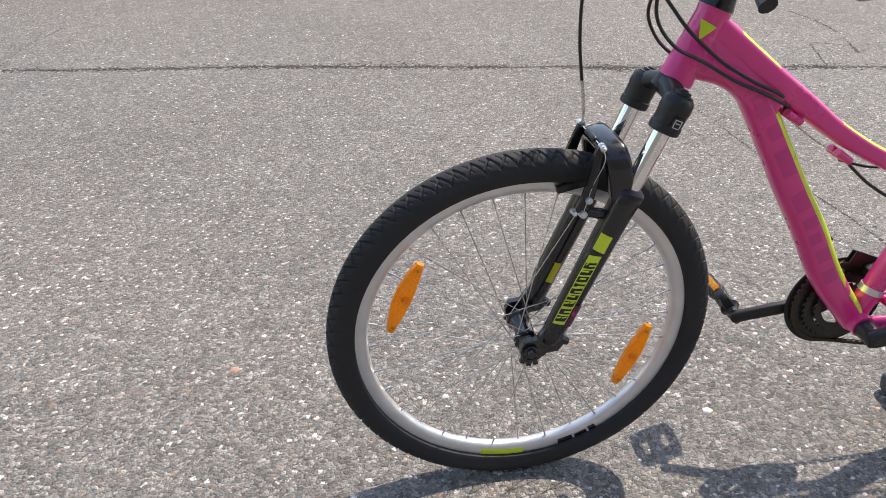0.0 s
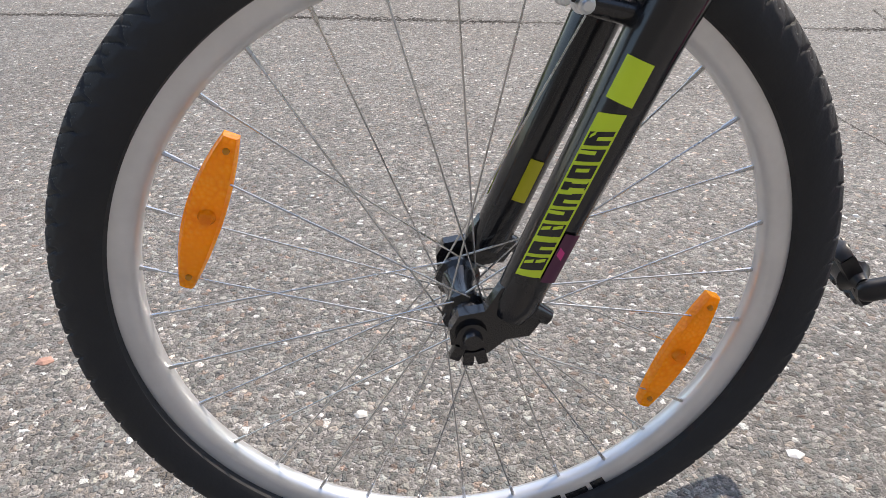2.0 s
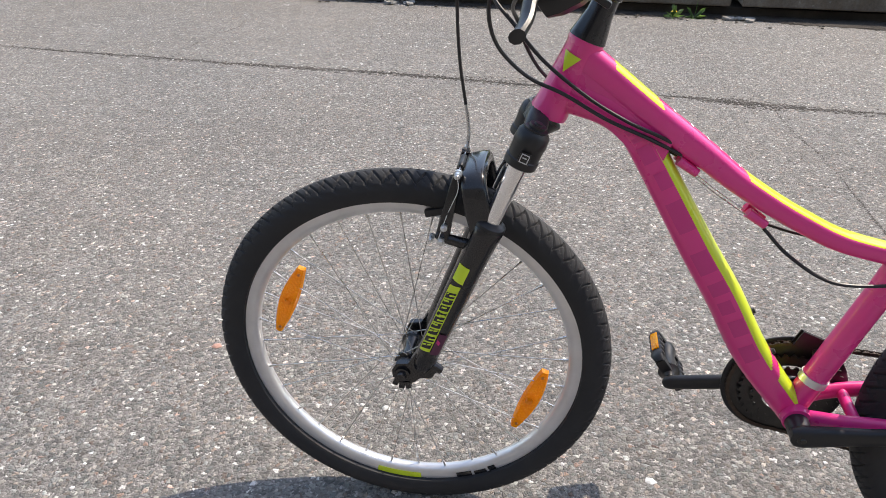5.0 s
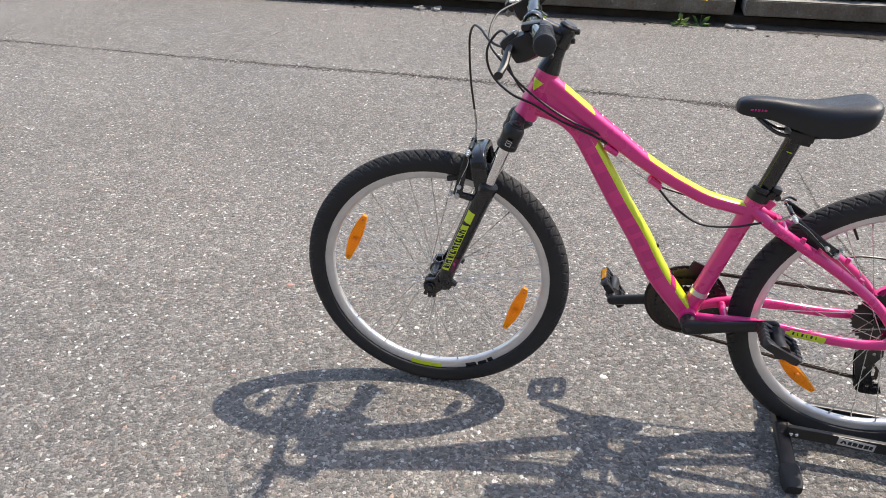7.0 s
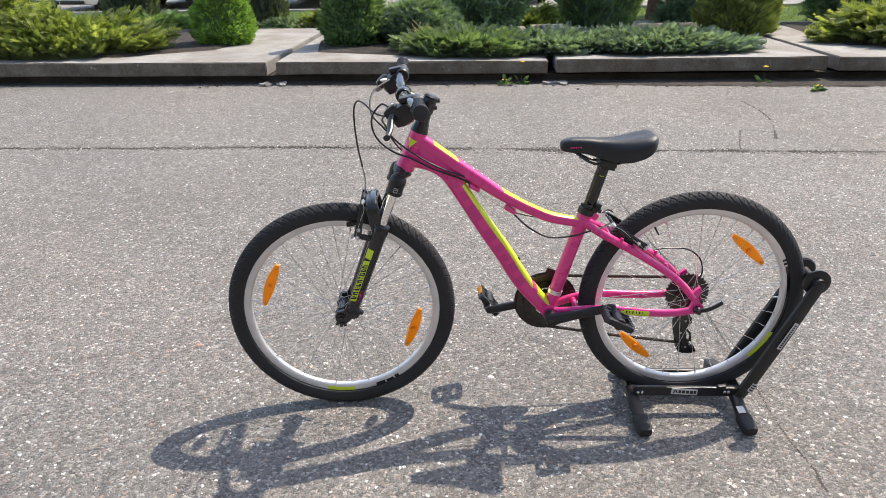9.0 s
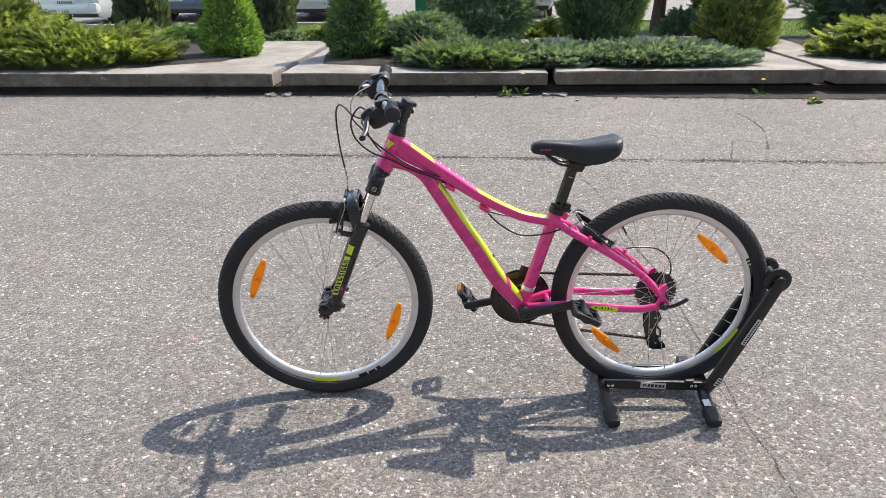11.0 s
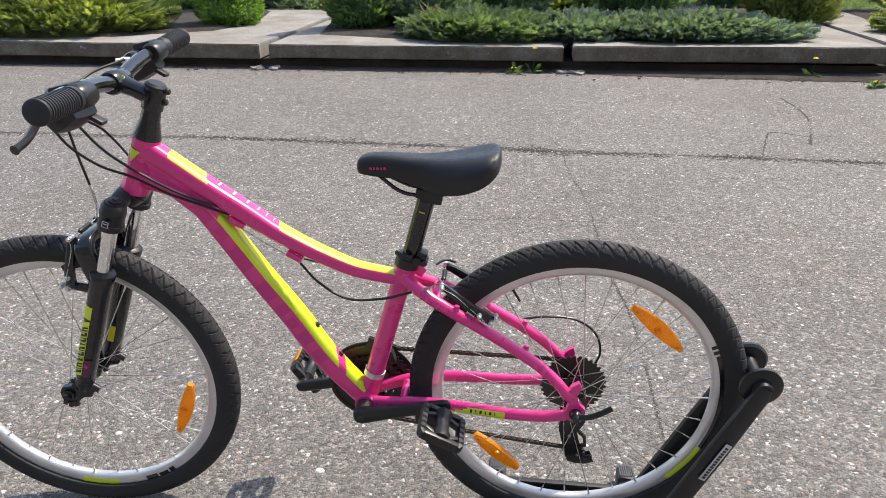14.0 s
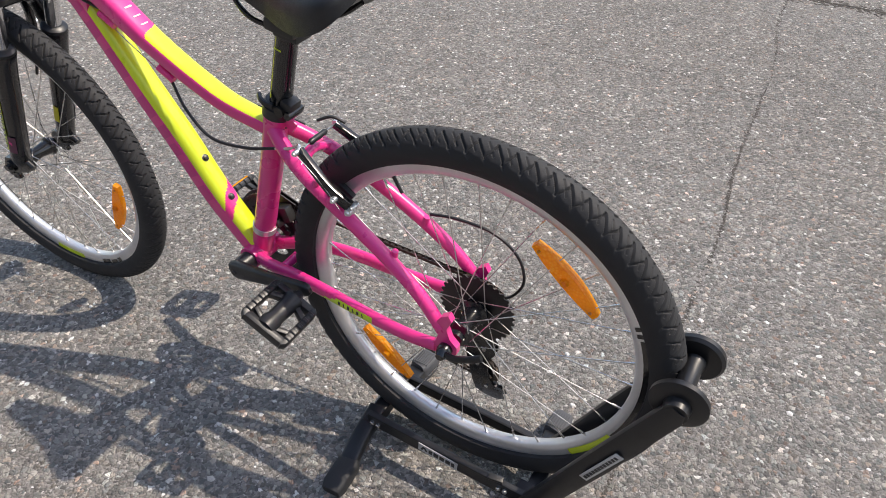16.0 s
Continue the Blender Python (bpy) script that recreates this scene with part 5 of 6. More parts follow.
TONES = {
    "bright": ((0.106, 0.209, 0.048), (0.206, 0.364, 0.084), (0.344, 0.508, 0.133)),
    "mid": ((0.070, 0.134, 0.058), (0.133, 0.230, 0.099), (0.235, 0.338, 0.154)),
    "dark": ((0.083, 0.136, 0.096), (0.143, 0.220, 0.148), (0.239, 0.327, 0.218)),
    "yew": ((0.126, 0.206, 0.123), (0.226, 0.343, 0.213), (0.495, 0.633, 0.432)),
    "thuja": ((0.118, 0.199, 0.105), (0.192, 0.307, 0.161), (0.317, 0.438, 0.240)),
    "juniper": ((0.074, 0.122, 0.068), (0.134, 0.199, 0.107), (0.231, 0.299, 0.174)),
    "blue": ((0.077, 0.121, 0.103), (0.137, 0.197, 0.169), (0.238, 0.302, 0.271)),
    "lime": ((0.102, 0.138, 0.045), (0.201, 0.247, 0.084), (0.354, 0.385, 0.139)),
    "gold": ((0.132, 0.170, 0.059), (0.244, 0.288, 0.098), (0.401, 0.426, 0.155)),
    "brown": ((0.062, 0.041, 0.032), (0.110, 0.070, 0.056), (0.174, 0.123, 0.094)),
    "grass": ((0.103, 0.163, 0.042), (0.196, 0.295, 0.078), (0.298, 0.385, 0.118)),
    "cypress": ((0.058, 0.087, 0.056), (0.104, 0.135, 0.090), (0.174, 0.200, 0.148)),
}
GREENS = {k: leaf_mat(k + "_foliage", *v) for k, v in TONES.items()}
# dense twigs inside the crowns; leaf colour cut to 0.6 to paint inner shade
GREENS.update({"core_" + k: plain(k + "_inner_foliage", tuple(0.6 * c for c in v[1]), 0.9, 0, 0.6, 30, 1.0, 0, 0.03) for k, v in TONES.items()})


def sprays(points, normals, size, rnd, droop=0.0, slim=0.32):
    """Small folded sprays of scale leaves: one vertex row each, at points, looking along normals."""
    vs, fs = [], []
    for p, n in zip(points, normals):
        n = Vector(n).normalized()
        t = Vector((rnd.gauss(0, 1), rnd.gauss(0, 1), rnd.gauss(0, 1)))
        d = (n + t * 0.55 + Vector((0, 0, -droop))).normalized()
        s = d.cross(Vector((rnd.gauss(0, 1), rnd.gauss(0, 1), rnd.gauss(0, 1)))).normalized()
        w = d.cross(s)
        L = size * rnd.uniform(0.6, 1.4)
        k = len(vs)
        p = Vector(p)
        W = L * slim
        vs += [tuple(p), tuple(p + d * L * 0.45 + s * W * 0.5 + w * W * 0.2), tuple(p + d * L), tuple(p + d * L * 0.45 - s * W * 0.5 + w * W * 0.2),
               tuple(p + d * L * 0.30 + w * W * 0.7), tuple(p + d * L * 0.75 + s * W * 0.55 - w * W * 0.3), tuple(p + d * L * 0.7 - s * W * 0.6 - w * W * 0.2)]
        fs += [(k, k + 1, k + 2), (k, k + 2, k + 3), (k, k + 4, k + 2), (k + 1, k + 5, k + 2), (k + 3, k + 2, k + 6)]
    return vs, fs


def feathers(P, D, S, length, width, rs, fold=0.25, steps=6):
    """Feathery sprays: a thin stem from P along D with toothed leaflets to both sides, S."""
    n = len(P)
    D = D / np.linalg.norm(D, axis=1, keepdims=True)
    S = S - D * (S * D).sum(1, keepdims=True)
    S /= np.linalg.norm(S, axis=1, keepdims=True) + 1e-9
    W = np.cross(D, S)
    L = (length * rs.uniform(0.65, 1.4, n))[:, None]
    bend = rs.normal(0, 0.16, n)[:, None]
    vs, fs = [], []
    for i in range(steps + 1):
        t = i / steps
        vs.append(P + D * L * t + W * L * bend * t * t)
    for sgn in (-1, 1):
        for i in range(steps):
            t = i / steps
            reach = width * (1.15 - 0.75 * t) * rs.uniform(0.7, 1.3, n)[:, None] * L / length
            tip = P + D * (L * t + reach * 0.75) + S * sgn * reach + W * (L * bend * t * t - reach * fold)
            vs.append(tip)
    m = steps + 1 + 2 * steps
    V = np.stack(vs, 1).reshape(-1, 3)
    base = np.arange(n) * m
    for j in range(2 * steps):
        i = j % steps
        fs.append(np.stack([base + i, base + i + 1, base + steps + 1 + j], 1))
    return V, np.concatenate(fs)


def mesh_from(name, V, F, material):
    me = bpy.data.meshes.new(name)
    me.from_pydata(V.tolist(), [], F.tolist())
    me.materials.append(material)
    return me


def crown_radius(form, u):
    """Outline of a crown, share of its radius at the share u of its height."""
    if form == "cone":
        return (1 - u) ** 0.8 * min(1, 0.72 + u * 3)
    if form == "dome":
        return math.sqrt(max(0.0, 1 - u ** 2.2)) * min(1, 0.80 + u * 1.2)
    if form == "column":
        return min(1, 0.6 + u * 4) * min(1, (1 - u) * 3) ** 0.6
    return math.sin(math.pi * min(0.98, 0.16 + 0.82 * u)) ** 0.6


def plant(name, base, radius, height, count, colour, label, category, form="cone", size=0.05, squash=1.0, seed=1, trunk=0.05, clear=0.0, lump=0.16, bark=None, up=0.5, open_=0.0):
    """A shrub or conifer: tapered trunk with limbs, a dense inner crown, and feathery sprays all over it."""
    rnd, rs = random.Random(seed), np.random.RandomState(seed)
    root = tagged(new(name), label, category)
    root.location = base
    b = sweep(B(), spline([(0, 0, -0.03), (0.02 * radius, 0, height * 0.3), (-0.03 * radius, 0.02, height * 0.6), (0, 0, height * 0.88)], 4), [trunk * (1 - 0.07 * i) for i in range(13)], 8)
    for i in range(9):
        u, a = rnd.uniform(0.15, 0.7), rnd.uniform(0, 6.28)
        reach = radius * 0.6 * (crown_radius(form, u) if form != "spread" else 1)
        z = clear + (height - clear) * u
        sweep(b, [(0, 0, z * 0.9), (math.cos(a) * reach * 0.5, math.sin(a) * reach * 0.5, z * 0.97), (math.cos(a) * reach, math.sin(a) * reach * squash, z)], [trunk * 0.35, trunk * 0.22, trunk * 0.08], 5)
    part("trunk", b, bark or BARK, root)
    P, D = [], []
    high = height - clear

    def swell(u, a):
        c, s = math.cos(a), math.sin(a)
        k = 1.0 / max(radius, 0.3)
        return noise.noise(Vector((c * 1.9 + seed, s * 1.9, u * high * 2.6 * k))) + 0.8 * noise.noise(Vector((c * 4.6 + seed, s * 4.6, u * high * 5.5 * k)))

    def hill(x, y):
        r = math.hypot(x, y / squash) / radius
        return height * (0.42 + 0.58 * max(0.0, 1 - r * r) ** 0.6) * (0.78 + 0.45 * noise.noise(Vector((x * 3.0 + seed, y * 3.0, 0))) + 0.35 * noise.noise(Vector((x * 8 + seed, y * 8, 4))))

    def rim(a):
        return radius * (0.84 + 0.26 * noise.noise(Vector((math.cos(a) * 2.2, math.sin(a) * 2.2, seed))) + 0.12 * noise.noise(Vector((math.cos(a) * 7, math.sin(a) * 7, seed))))

    while len(P) < count:
        a = rnd.uniform(0, 6.283)
        c, s = math.cos(a), math.sin(a)
        if form == "spread":
            q = rim(a)
            r = q * math.sqrt(rnd.random())
            x, y = c * r, s * r * squash
            z = hill(x, y) * (1 - 0.75 * rnd.random() ** (2.5 if r < q * 0.75 else 0.9))
            P.append((x, y, max(0.015, z)))
            D.append((c * (0.4 + r / q) + rnd.gauss(0, 0.4), s * (0.4 + r / q) + rnd.gauss(0, 0.4), up * rnd.uniform(0.2, 1.2)))
        else:
            u = rnd.random() ** (1.3 if form == "cone" else 1.0)
            l = swell(u, a)
            q = radius * crown_radius(form, u) * (1 + lump * l) * (1.02 - 0.30 * rnd.random() ** 3)
            P.append((c * q, s * q * squash, clear + high * u * (1 + 0.03 * l)))
            D.append((c + rnd.gauss(0, 0.5), s + rnd.gauss(0, 0.5), up + rnd.gauss(0, 0.4)))
    P, D = np.array(P), np.array(D)
    if open_:
        keep = np.array([noise.noise(Vector(p) * 2.2 + Vector((seed, 0, 0))) > open_ - 0.6 for p in P])
        P, D = P[keep], D[keep]
    S = rs.normal(0, 1, P.shape)
    if form == "spread":
        S[:, 2] *= 0.35
    V, F = feathers(P, D, S, size * 2.1, size * 0.62, rs)
    crown = new("crown", mesh_from("crown", V, F, GREENS[colour]))
    crown.parent = root
    if open_:
        return root
    # the dense twigs and needles inside: a closed shell in the shade-darkened leaf colour
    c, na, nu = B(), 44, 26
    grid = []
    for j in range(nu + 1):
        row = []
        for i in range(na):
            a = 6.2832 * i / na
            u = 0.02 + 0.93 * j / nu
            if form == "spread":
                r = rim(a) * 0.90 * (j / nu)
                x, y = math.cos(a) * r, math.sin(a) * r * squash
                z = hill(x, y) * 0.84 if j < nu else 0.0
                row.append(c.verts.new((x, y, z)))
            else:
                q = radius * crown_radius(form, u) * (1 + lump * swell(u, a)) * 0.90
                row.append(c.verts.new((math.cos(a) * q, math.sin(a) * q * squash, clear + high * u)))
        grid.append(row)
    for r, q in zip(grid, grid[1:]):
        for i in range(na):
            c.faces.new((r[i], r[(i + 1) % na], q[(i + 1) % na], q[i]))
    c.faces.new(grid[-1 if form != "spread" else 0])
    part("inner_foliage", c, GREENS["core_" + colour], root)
    return root


plant("juniper_hedge", (-4.42, 6.40, 0.22), 1.50, 0.42, 5200, "lime", "spreading yellow-green juniper in the planting bed", "shrub", "spread", 0.06, 0.50, 3, 0.03, up=0.7)
plant("juniper_hedge", (-5.75, 6.60, 0.22), 1.5, 0.80, 5200, "lime", "tall spreading yellow-green juniper in the planting bed", "shrub", "spread", 0.065, 0.6, 5, 0.03, up=0.8)
plant("dwarf_conifer", (-2.58, 7.15, 0.24), 0.38, 1.55, 6500, "bright", "bright green cone-shaped dwarf conifer", "conifer", "cone", 0.026, 1.0, 7, 0.05, lump=0.2)
plant("thuja", (-0.90, 6.90, 0.24), 0.41, 1.62, 6500, "mid", "green cone-shaped thuja beside the concrete slab", "conifer", "cone", 0.030, 1.0, 9, 0.05, lump=0.14)
plant("cypress", (-4.82, 9.6, 0.0), 0.36, 3.2, 6000, "cypress", "grey-green columnar cypress behind the planting bed", "conifer", "column", 0.05, 1.0, 11, 0.08, up=2.5)
plant("cypress", (-2.76, 9.6, 0.0), 0.40, 3.2, 6000, "cypress", "grey-green columnar cypress behind the planting bed", "conifer", "column", 0.05, 1.0, 13, 0.08, up=2.5)
plant("low_shrub", (-0.10, 6.95, 0.24), 0.52, 0.48, 2200, "dark", "low dark blue-green shrub in the planting bed", "shrub", "round", 0.036, 0.8, 15, 0.03)
plant("yew", (0.70, 8.1, 0.24), 0.66, 1.9, 4500, "yew", "large dark green yew bush in the planting bed", "conifer", "round", 0.046, 0.8, 17, 0.07, up=0.2, lump=0.2)
plant("creeping_juniper", (0.46, 6.12, 0.22), 0.85, 0.25, 3600, "juniper", "creeping green juniper spilling towards the slab edge", "shrub", "spread", 0.050, 0.70, 19, 0.02, up=0.6)
plant("creeping_juniper", (1.45, 6.25, 0.22), 0.95, 0.20, 3600, "blue", "creeping blue-green juniper over the joint between slabs", "shrub", "spread", 0.050, 0.62, 20, 0.02, up=0.6)
plant("creeping_juniper", (2.56, 6.10, 0.235), 1.22, 0.19, 5500, "blue", "creeping blue-green juniper in the planting bed", "shrub", "spread", 0.050, 0.50, 21, 0.02, up=0.6)
plant("thuja", (2.35, 8.35, 0.24), 0.64, 2.1, 6500, "thuja", "broad dark green thuja in the planting bed", "conifer", "round", 0.040, 0.8, 23, 0.07, up=1.4, lump=0.10)
plant("golden_thuja", (3.95, 7.40, 0.25), 0.46, 1.18, 6500, "gold", "rounded yellow-green thuja at the slab corner", "conifer", "dome", 0.036, 0.9, 25, 0.05, lump=0.16, up=0.9)
plant("golden_juniper", (5.85, 6.62, 0.24), 1.35, 0.42, 3600, "lime", "spreading golden juniper in the planting bed", "shrub", "spread", 0.075, 0.55, 27, 0.03, up=0.35)
plant("spruce", (7.6, 9.9, 0.0), 1.75, 3.4, 6000, "dark", "wide dark spruce behind the planting bed", "conifer", "round", 0.075, 0.8, 29, 0.1, up=0.1, lump=0.25)
plant("spruce", (4.95, 11.2, 0.0), 0.34, 3.0, 4000, "dark", "dark narrow spruce behind the planting bed", "conifer", "column", 0.065, 1.0, 31, 0.08)
plant("spruce", (10.8, 9.2, 0.0), 1.8, 3.4, 4000, "dark", "wide dark spruce behind the planting bed", "conifer", "round", 0.09, 0.8, 33, 0.1, up=0.1, lump=0.25)
plant("pine", (4.02, 11.6, 0.0), 1.5, 3.6, 5000, "dark", "small pine with a bare trunk", "tree", "round", 0.10, 1.0, 35, 0.14, 1.15, bark=BARK_RED)
plant("low_shrub", (4.15, 10.4, 0.0), 0.34, 0.5, 900, "dark", "small round dark shrub at the tree's foot", "shrub", "round", 0.05, 1.0, 36, 0.02)
plant("copper_tree", (-0.32, 13.6, 0.0), 1.0, 3.2, 3500, "brown", "small tree with copper foliage and two trunks", "tree", "round", 0.09, 1.0, 37, 0.10, 0.75, bark=BARK_RED, open_=0.35)
plant("young_tree", (-5.92, 13.2, 0.0), 0.9, 3.6, 1800, "mid", "young tree with a thin straight trunk", "tree", "round", 0.09, 1.0, 39, 0.07, 1.6, bark=BARK_RED, open_=0.4)
plant("lime_shrub", (1.6, 9.7, 0.0), 0.75, 0.42, 1600, "lime", "low yellow-green shrub on the lawn", "shrub", "spread", 0.06, 0.6, 41, 0.02)
plant("lime_shrub", (-1.75, 9.4, 0.0), 0.45, 0.45, 900, "lime", "low yellow-green shrub beside the paving", "shrub", "spread", 0.06, 0.8, 43, 0.02)
plant("low_shrub", (-2.35, 9.3, 0.0), 0.8, 0.3, 1500, "blue", "low blue-green shrub behind the slabs", "shrub", "spread", 0.06, 0.6, 45, 0.02)
plant("low_shrub", (-4.4, 9.3, 0.0), 1.2, 0.42, 2000, "mid", "low green shrub behind the slabs", "shrub", "spread", 0.06, 0.5, 47, 0.02)


def dandelion(x, y, h, seed):
    rnd = random.Random(seed)
    d = tagged(new("dandelion"), "yellow dandelion growing under the slab edge", "flower")
    d.location = (x, y, 0)
    b = rod(B(), (0, 0, 0), (0.01, -0.005, h), 0.0025, 0.002, 6)
    part("stalk", b, GREENS["mid"], d)
    b = B()
    for ring, r, z in ((14, 0.024, 0.0), (10, 0.016, 0.006), (6, 0.008, 0.009)):
        for i in range(ring):
            a = 6.283 * i / ring + ring
            c, s = math.cos(a), math.sin(a)
            o = Vector((0.01, -0.005, h))
            b.faces.new([b.verts.new(o + Vector(v)) for v in ((0, 0, z), (c * r - s * 0.004, s * r + c * 0.004, z + 0.006), (c * r * 1.1, s * r * 1.1, z + 0.004), (c * r + s * 0.004, s * r - c * 0.004, z + 0.006))])
    part("flower_head", b, plain("dandelion_yellow", (0.85, 0.60, 0.01), 0.6), d, "", False)
    pts = [(0, 0, 0.01)] * 14
    vs, fs = sprays(pts, [(math.cos(i), math.sin(i), 0.5) for i in range(14)], 0.09, rnd, 0.2, 0.25)
    me = bpy.data.meshes.new("leaves")
    me.from_pydata(vs, [], fs)
    me.materials.append(GREENS["mid"])
    o = new("leaves", me)
    o.parent = d


dandelion(3.79, 4.83, 0.05, 1)
dandelion(0.834, 5.33, 0.05, 2)
dandelion(1.02, 5.38, 0.22, 3)
dandelion(3.47, 5.30, 0.16, 4)
# dead spray of dry twigs in front of the low shrub
b = B()
rr = random.Random(8)
for i in range(26):
    sweep(b, spline([(-0.04 + rr.uniform(-0.03, 0.03), 6.25, 0.24), (-0.04 + rr.uniform(-0.07, 0.07), 6.22 + rr.uniform(-0.04, 0.04), 0.40), (-0.04 + rr.uniform(-0.12, 0.1), 6.2 + rr.uniform(-0.08, 0.05), 0.52 + rr.uniform(-0.12, 0.06))], 4), [0.006, 0.006, 0.006, 0.006, 0.005, 0.005, 0.004, 0.004, 0.003], 5)
tagged(part("dry_branch", b, plain("dry_straw", (0.42, 0.33, 0.18), 0.8)), "dry straw-coloured dead branch in the bed", "branch")
# grass and paving beyond
b = box(B(), (0, 11.6, 0.02), (40, 5.3, 0.04))
tagged(part("lawn", b, GRASS_GROUND, smooth=False), "short green lawn behind the planting bed", "lawn", kind="structure")
b = box(B(), (-1.45, 9.6, 0.03), (1.3, 1.5, 0.07))
tagged(part("footpath", b, PAVING, smooth=False), "pale concrete footpath through the planting", "path", kind="structure")
b = box(B(), (4.3, 10.9, 0.03), (1.9, 0.9, 0.07))
tagged(part("footpath", b, PAVING, smooth=False), "pale concrete footpath through the planting", "path", kind="structure")
b = box(B(), (0, 14.45, 0.045), (40, 0.16, 0.09), (0, 0, 0), 0.01)
tagged(part("kerb", b, PAVING), "pale concrete kerb along the lawn", "kerb", kind="structure")
rr = random.Random(12)
pts = [(rr.uniform(-9, 9), rr.uniform(9.2, 14.2), 0.038) for _ in range(16000)]
vs, fs = sprays(pts, [(0, 0, 1)] * len(pts), 0.07, rr, 0, 0.12)
me = bpy.data.meshes.new("grass")
me.from_pydata(vs, [], fs)
me.materials.append(GREENS["grass"])
tagged(new("grass", me), "short green grass blades of the lawn", "grass", kind="stuff")
# dark soil washed out along the slab edge, drawn wide to include the shadow band
b = B()
near = [(-8.7, 5.62), (-4.5, 5.58), (-2.6, 5.54), (-1.4, 5.46), (-0.1, 5.36), (1.1, 5.38), (1.7, 5.31), (2.25, 5.21), (3.4, 5.10), (4.4, 5.03), (5.0, 5.02), (8.3, 5.0)]
rr = random.Random(31)
rows = []
for x, y in spline(near, 16)[:, :2]:
    y += rr.gauss(0, 0.012) + 0.03 * noise.noise(Vector((x * 3, 0, 5)))
    rows.append([b.verts.new((x, y, 0.003)), b.verts.new((x, y + 0.05, 0.009 + 0.004 * rr.random())), b.verts.new((x, y + 0.2, 0.014 + 0.006 * rr.random())), b.verts.new((x, 5.95, 0.016))])
for r, q in zip(rows, rows[1:]):
    for k in range(3):
        b.faces.new((r[k], q[k], q[k + 1], r[k + 1]))
tagged(part("gutter_soil_shade", b, SOIL), "dark washed-out soil and painted shade along the slab edge", "soil", kind="structure")
# litter of leaves and soil crumbs in the gutter under the slabs
vs, fs = [], []
for i in range(900):
    blob(vs, fs, *((lambda x: (x, 5.40 - 0.055 * x + rr.gauss(0, 0.09)))(rr.uniform(-6, 6.5))), 0.010, rr.uniform(0.004, 0.018), 0.35, rr)
me = bpy.data.meshes.new("gutter_litter")
me.from_pydata(vs, [], fs)
me.materials.append(plain("litter", (0.07, 0.06, 0.048), 0.9, 0, 0.6, 30, 0.6))
tagged(new("gutter_litter", me), "dark soil crumbs and leaf litter along the slab edge", "litter", kind="stuff")
b = B()
for i in range(7):
    box(b, (1.40 + rr.uniform(-0.14, 0.10), 5.36 + rr.uniform(-0.04, 0.05), 0.012), (rr.uniform(0.04, 0.12), rr.uniform(0.03, 0.08), 0.02), (rr.uniform(-12, 12), rr.uniform(-12, 12), rr.uniform(0, 90)), 0.004)
tagged(part("concrete_rubble", b, CONCRETE), "broken concrete crumbs below the slab joint", "rubble")
b = B()
for i in range(5):
    box(b, (-1.58 + rr.uniform(-0.10, 0.12), 5.44 + rr.uniform(-0.05, 0.05), 0.012), (rr.uniform(0.05, 0.12), rr.uniform(0.04, 0.08), 0.025), (rr.uniform(-12, 12), rr.uniform(-12, 12), rr.uniform(0, 90)), 0.004)
tagged(part("concrete_rubble", b, CONCRETE), "broken concrete crumbs below the slab joint", "rubble")


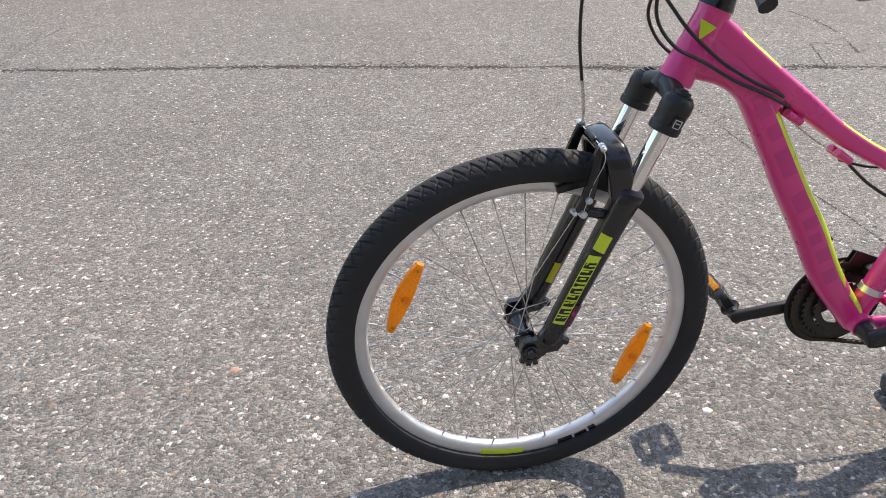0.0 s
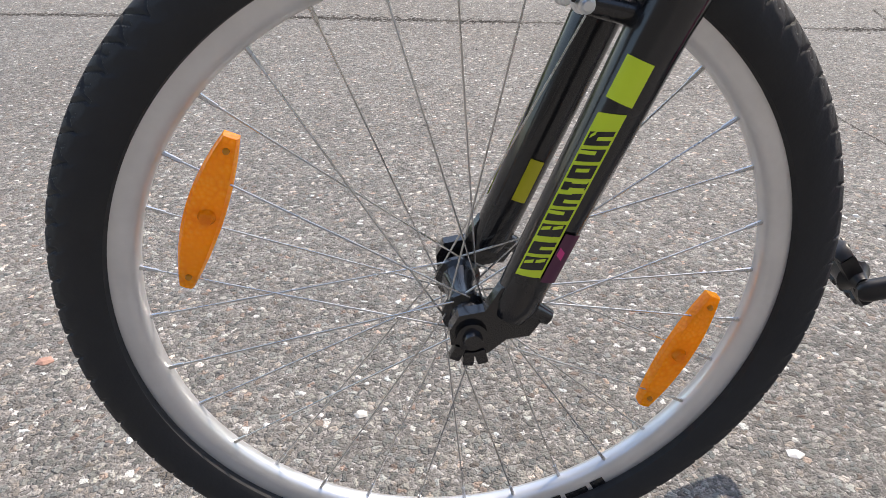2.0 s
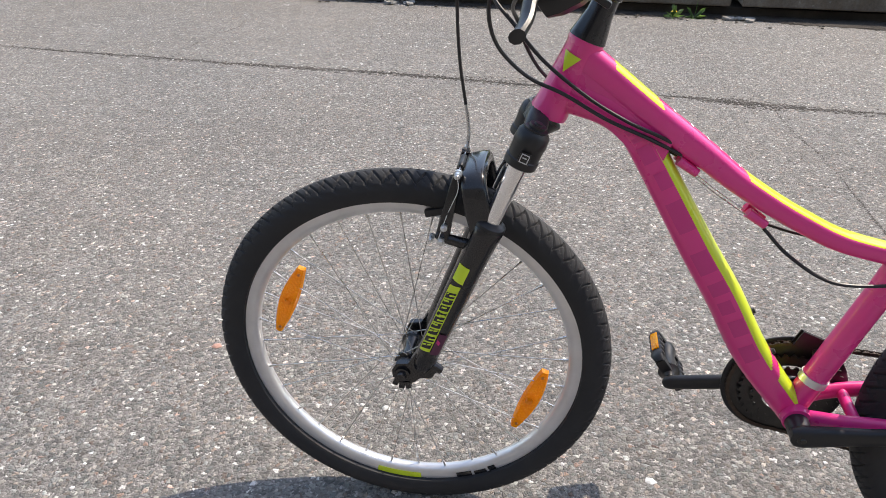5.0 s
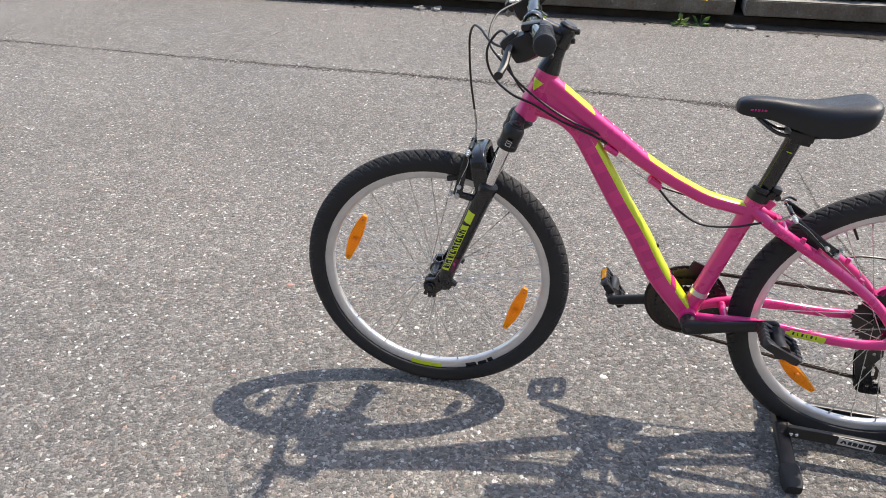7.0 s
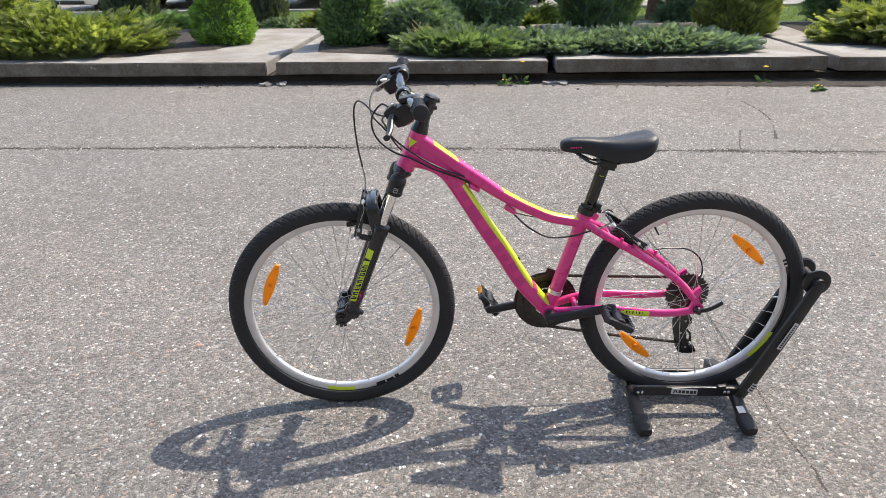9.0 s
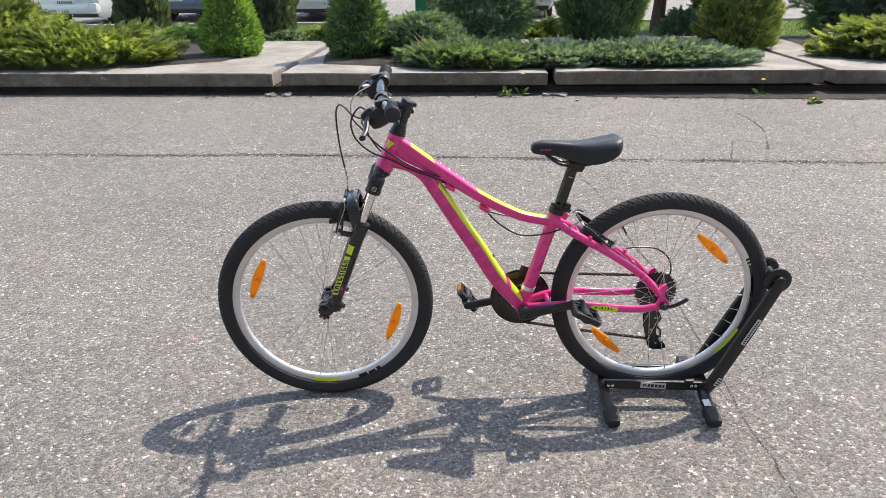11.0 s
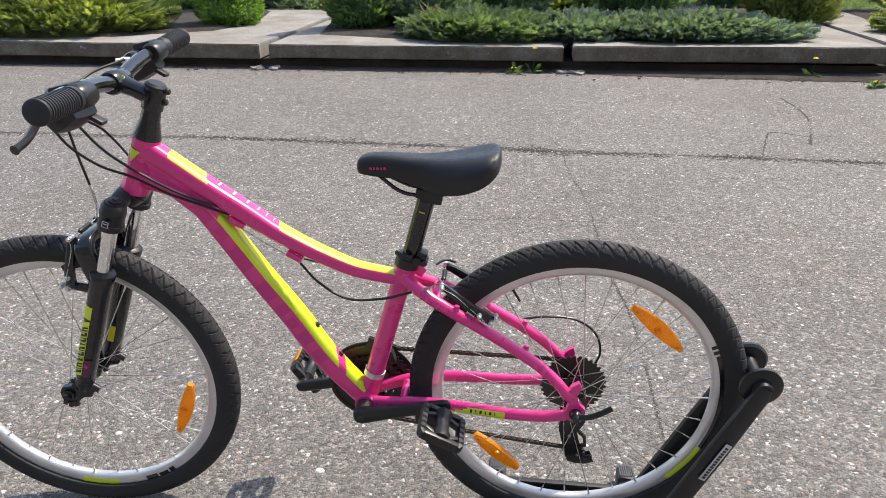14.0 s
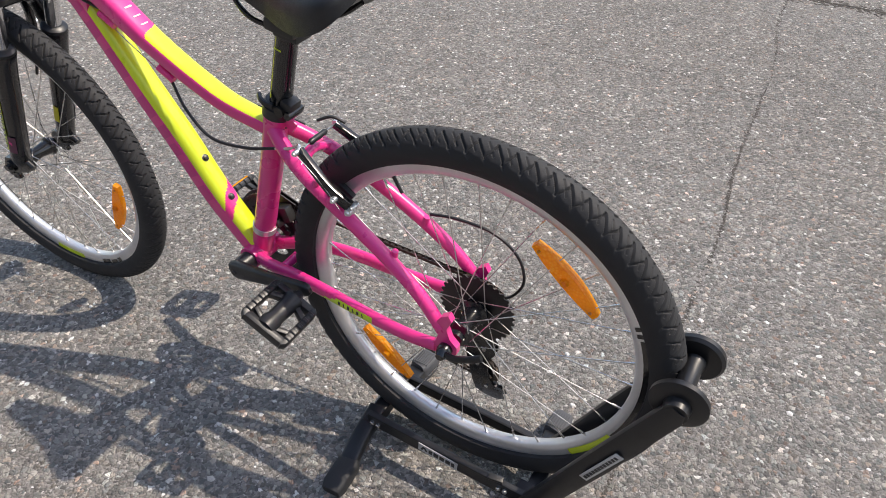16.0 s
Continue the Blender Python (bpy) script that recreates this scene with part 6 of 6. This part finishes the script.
# ---- parked cars ----
def car(x, y, yaw, paint, label):
    """A parked hatchback, tail towards -y before it is turned."""
    c = tagged(new("car"), label, "car")
    c.matrix_basis = pose(x, y, 0, 0, 0, yaw)
    rows = []
    for yy, hw, zb, zt in ((0.0, 0.70, 0.34, 0.80), (0.06, 0.80, 0.24, 0.95), (0.30, 0.84, 0.20, 1.00), (1.2, 0.86, 0.18, 0.98), (2.4, 0.86, 0.18, 0.96), (3.3, 0.84, 0.18, 0.92), (3.9, 0.80, 0.20, 0.80), (4.1, 0.66, 0.30, 0.66)):
        rows.append([(hw * sx, yy, zb + (zt - zb) * sz) for sx, sz in ((-0.92, 0), (-1.0, 0.12), (-1.0, 0.62), (-0.94, 0.9), (-0.86, 1.0), (0.86, 1.0), (0.94, 0.9), (1.0, 0.62), (1.0, 0.12), (0.92, 0))])
    b = B()
    R = [[b.verts.new(v) for v in r] for r in rows]
    for r, q in zip(R, R[1:]):
        for k in range(10):
            b.faces.new((r[k], r[(k + 1) % 10], q[(k + 1) % 10], q[k]))
    b.faces.new(R[0]), b.faces.new(R[-1])
    body = part("body", b, paint, c)
    b = B()
    R = [[b.verts.new(v) for v in r] for r in ([(-0.76, 0.20, 0.96), (0.76, 0.20, 0.96), (0.80, 3.0, 0.94), (-0.80, 3.0, 0.94)], [(-0.60, 0.45, 1.40), (0.60, 0.45, 1.40), (0.62, 2.1, 1.44), (-0.62, 2.1, 1.44)])]
    for k in range(4):
        b.faces.new((R[0][k], R[0][(k + 1) % 4], R[1][(k + 1) % 4], R[1][k]))
    b.faces.new(R[1])
    part("windows", b, GLASS_DARK, c)
    part("roof", box(B(), (0, 1.28, 1.435), (1.22, 1.66, 0.05), (0, 0, 0), 0.02), paint, c)
    part("bumper", box(B(), (0, 0.02, 0.42), (1.62, 0.20, 0.24), (0, 0, 0), 0.06), paint, c, "rear bumper")
    part("bumper_trim", box(B(), (0, 0.0, 0.27), (1.46, 0.16, 0.09), (0, 0, 0), 0.03), PLASTIC, c)
    for s in (-1, 1):
        part("tail_light", box(B(), (s * 0.70, 0.035, 0.80), (0.18, 0.12, 0.30), (0, 0, s * 12), 0.03), TAIL_RED, c, "red tail light")
    pl = part("number_plate", box(B(), (0, -0.075, 0.56), (0.52, 0.012, 0.11), (0, 0, 0), 0.004), WHITE, c)
    for i in range(7):
        part("plate_mark", box(B(), (-0.18 + 0.06 * i, -0.083, 0.56), (0.032, 0.004, 0.06)), PLASTIC, pl, "", False)
    for sx in (-1, 1):
        for yy in (0.72, 3.25):
            w = part("wheel", stepped(B(), (sx * 0.66, yy, 0.30), (sx * 0.865, yy, 0.30), [(0, 0.28), (0.08, 0.30), (0.85, 0.30), (0.95, 0.285), (1, 0.20)], 28), RUBBER, c, "black car tyre")
            b = stepped(B(), (sx * 0.855, yy, 0.30), (sx * 0.872, yy, 0.30), [(0, 0.20), (0.6, 0.20), (0.7, 0.18), (1, 0.05)], 24)
            for k in range(5):
                a = 1.2566 * k
                box(b, (sx * 0.872, yy + 0.11 * math.cos(a), 0.30 + 0.11 * math.sin(a)), (0.012, 0.15, 0.035), (math.degrees(a), 0, 0), 0.004)
            part("hubcap", b, ALLOY, w)
    return c


TAIL_RED = plain("tail_light_red", (0.55, 0.02, 0.02), 0.15, 0, 0.1, 30, 0.0, 0.5)
SILVER_CAR = plain("silver_car_paint", (0.55, 0.57, 0.58), 0.3, 0.5, 0.04, 5, 0.0, 0.6)
WHITE_CAR = plain("white_car_paint", (0.72, 0.73, 0.74), 0.3, 0.1, 0.04, 5, 0.0, 0.6)
BLUE_CAR = plain("blue_grey_car_paint", (0.10, 0.14, 0.20), 0.3, 0.4, 0.04, 5, 0.0, 0.6)
car(-3.55, 15.9, -4, SILVER_CAR, "silver hatchback parked beyond the lawn")
car(-6.95, 16.2, -3, BLUE_CAR, "dark blue-grey car parked beyond the lawn")
car(-9.0, 14.9, -8, WHITE_CAR, "silver-white car parked beyond the lawn")
car(1.80, 16.3, -3, SILVER_CAR, "silver car parked beyond the lawn")
b = box(B(), (-0.63, 15.6, 0.45), (0.30, 0.22, 0.9), (0, 0, 0), 0.03)
bin_ = tagged(part("litter_bin", b, plain("green_plastic", (0.01, 0.16, 0.08), 0.45)), "green plastic litter bin beyond the lawn", "bin")
part("lid", box(B(), (-0.63, 15.6, 0.92), (0.34, 0.26, 0.05), (0, 0, 0), 0.015), plain("green_lid", (0.01, 0.12, 0.06), 0.45), bin_)
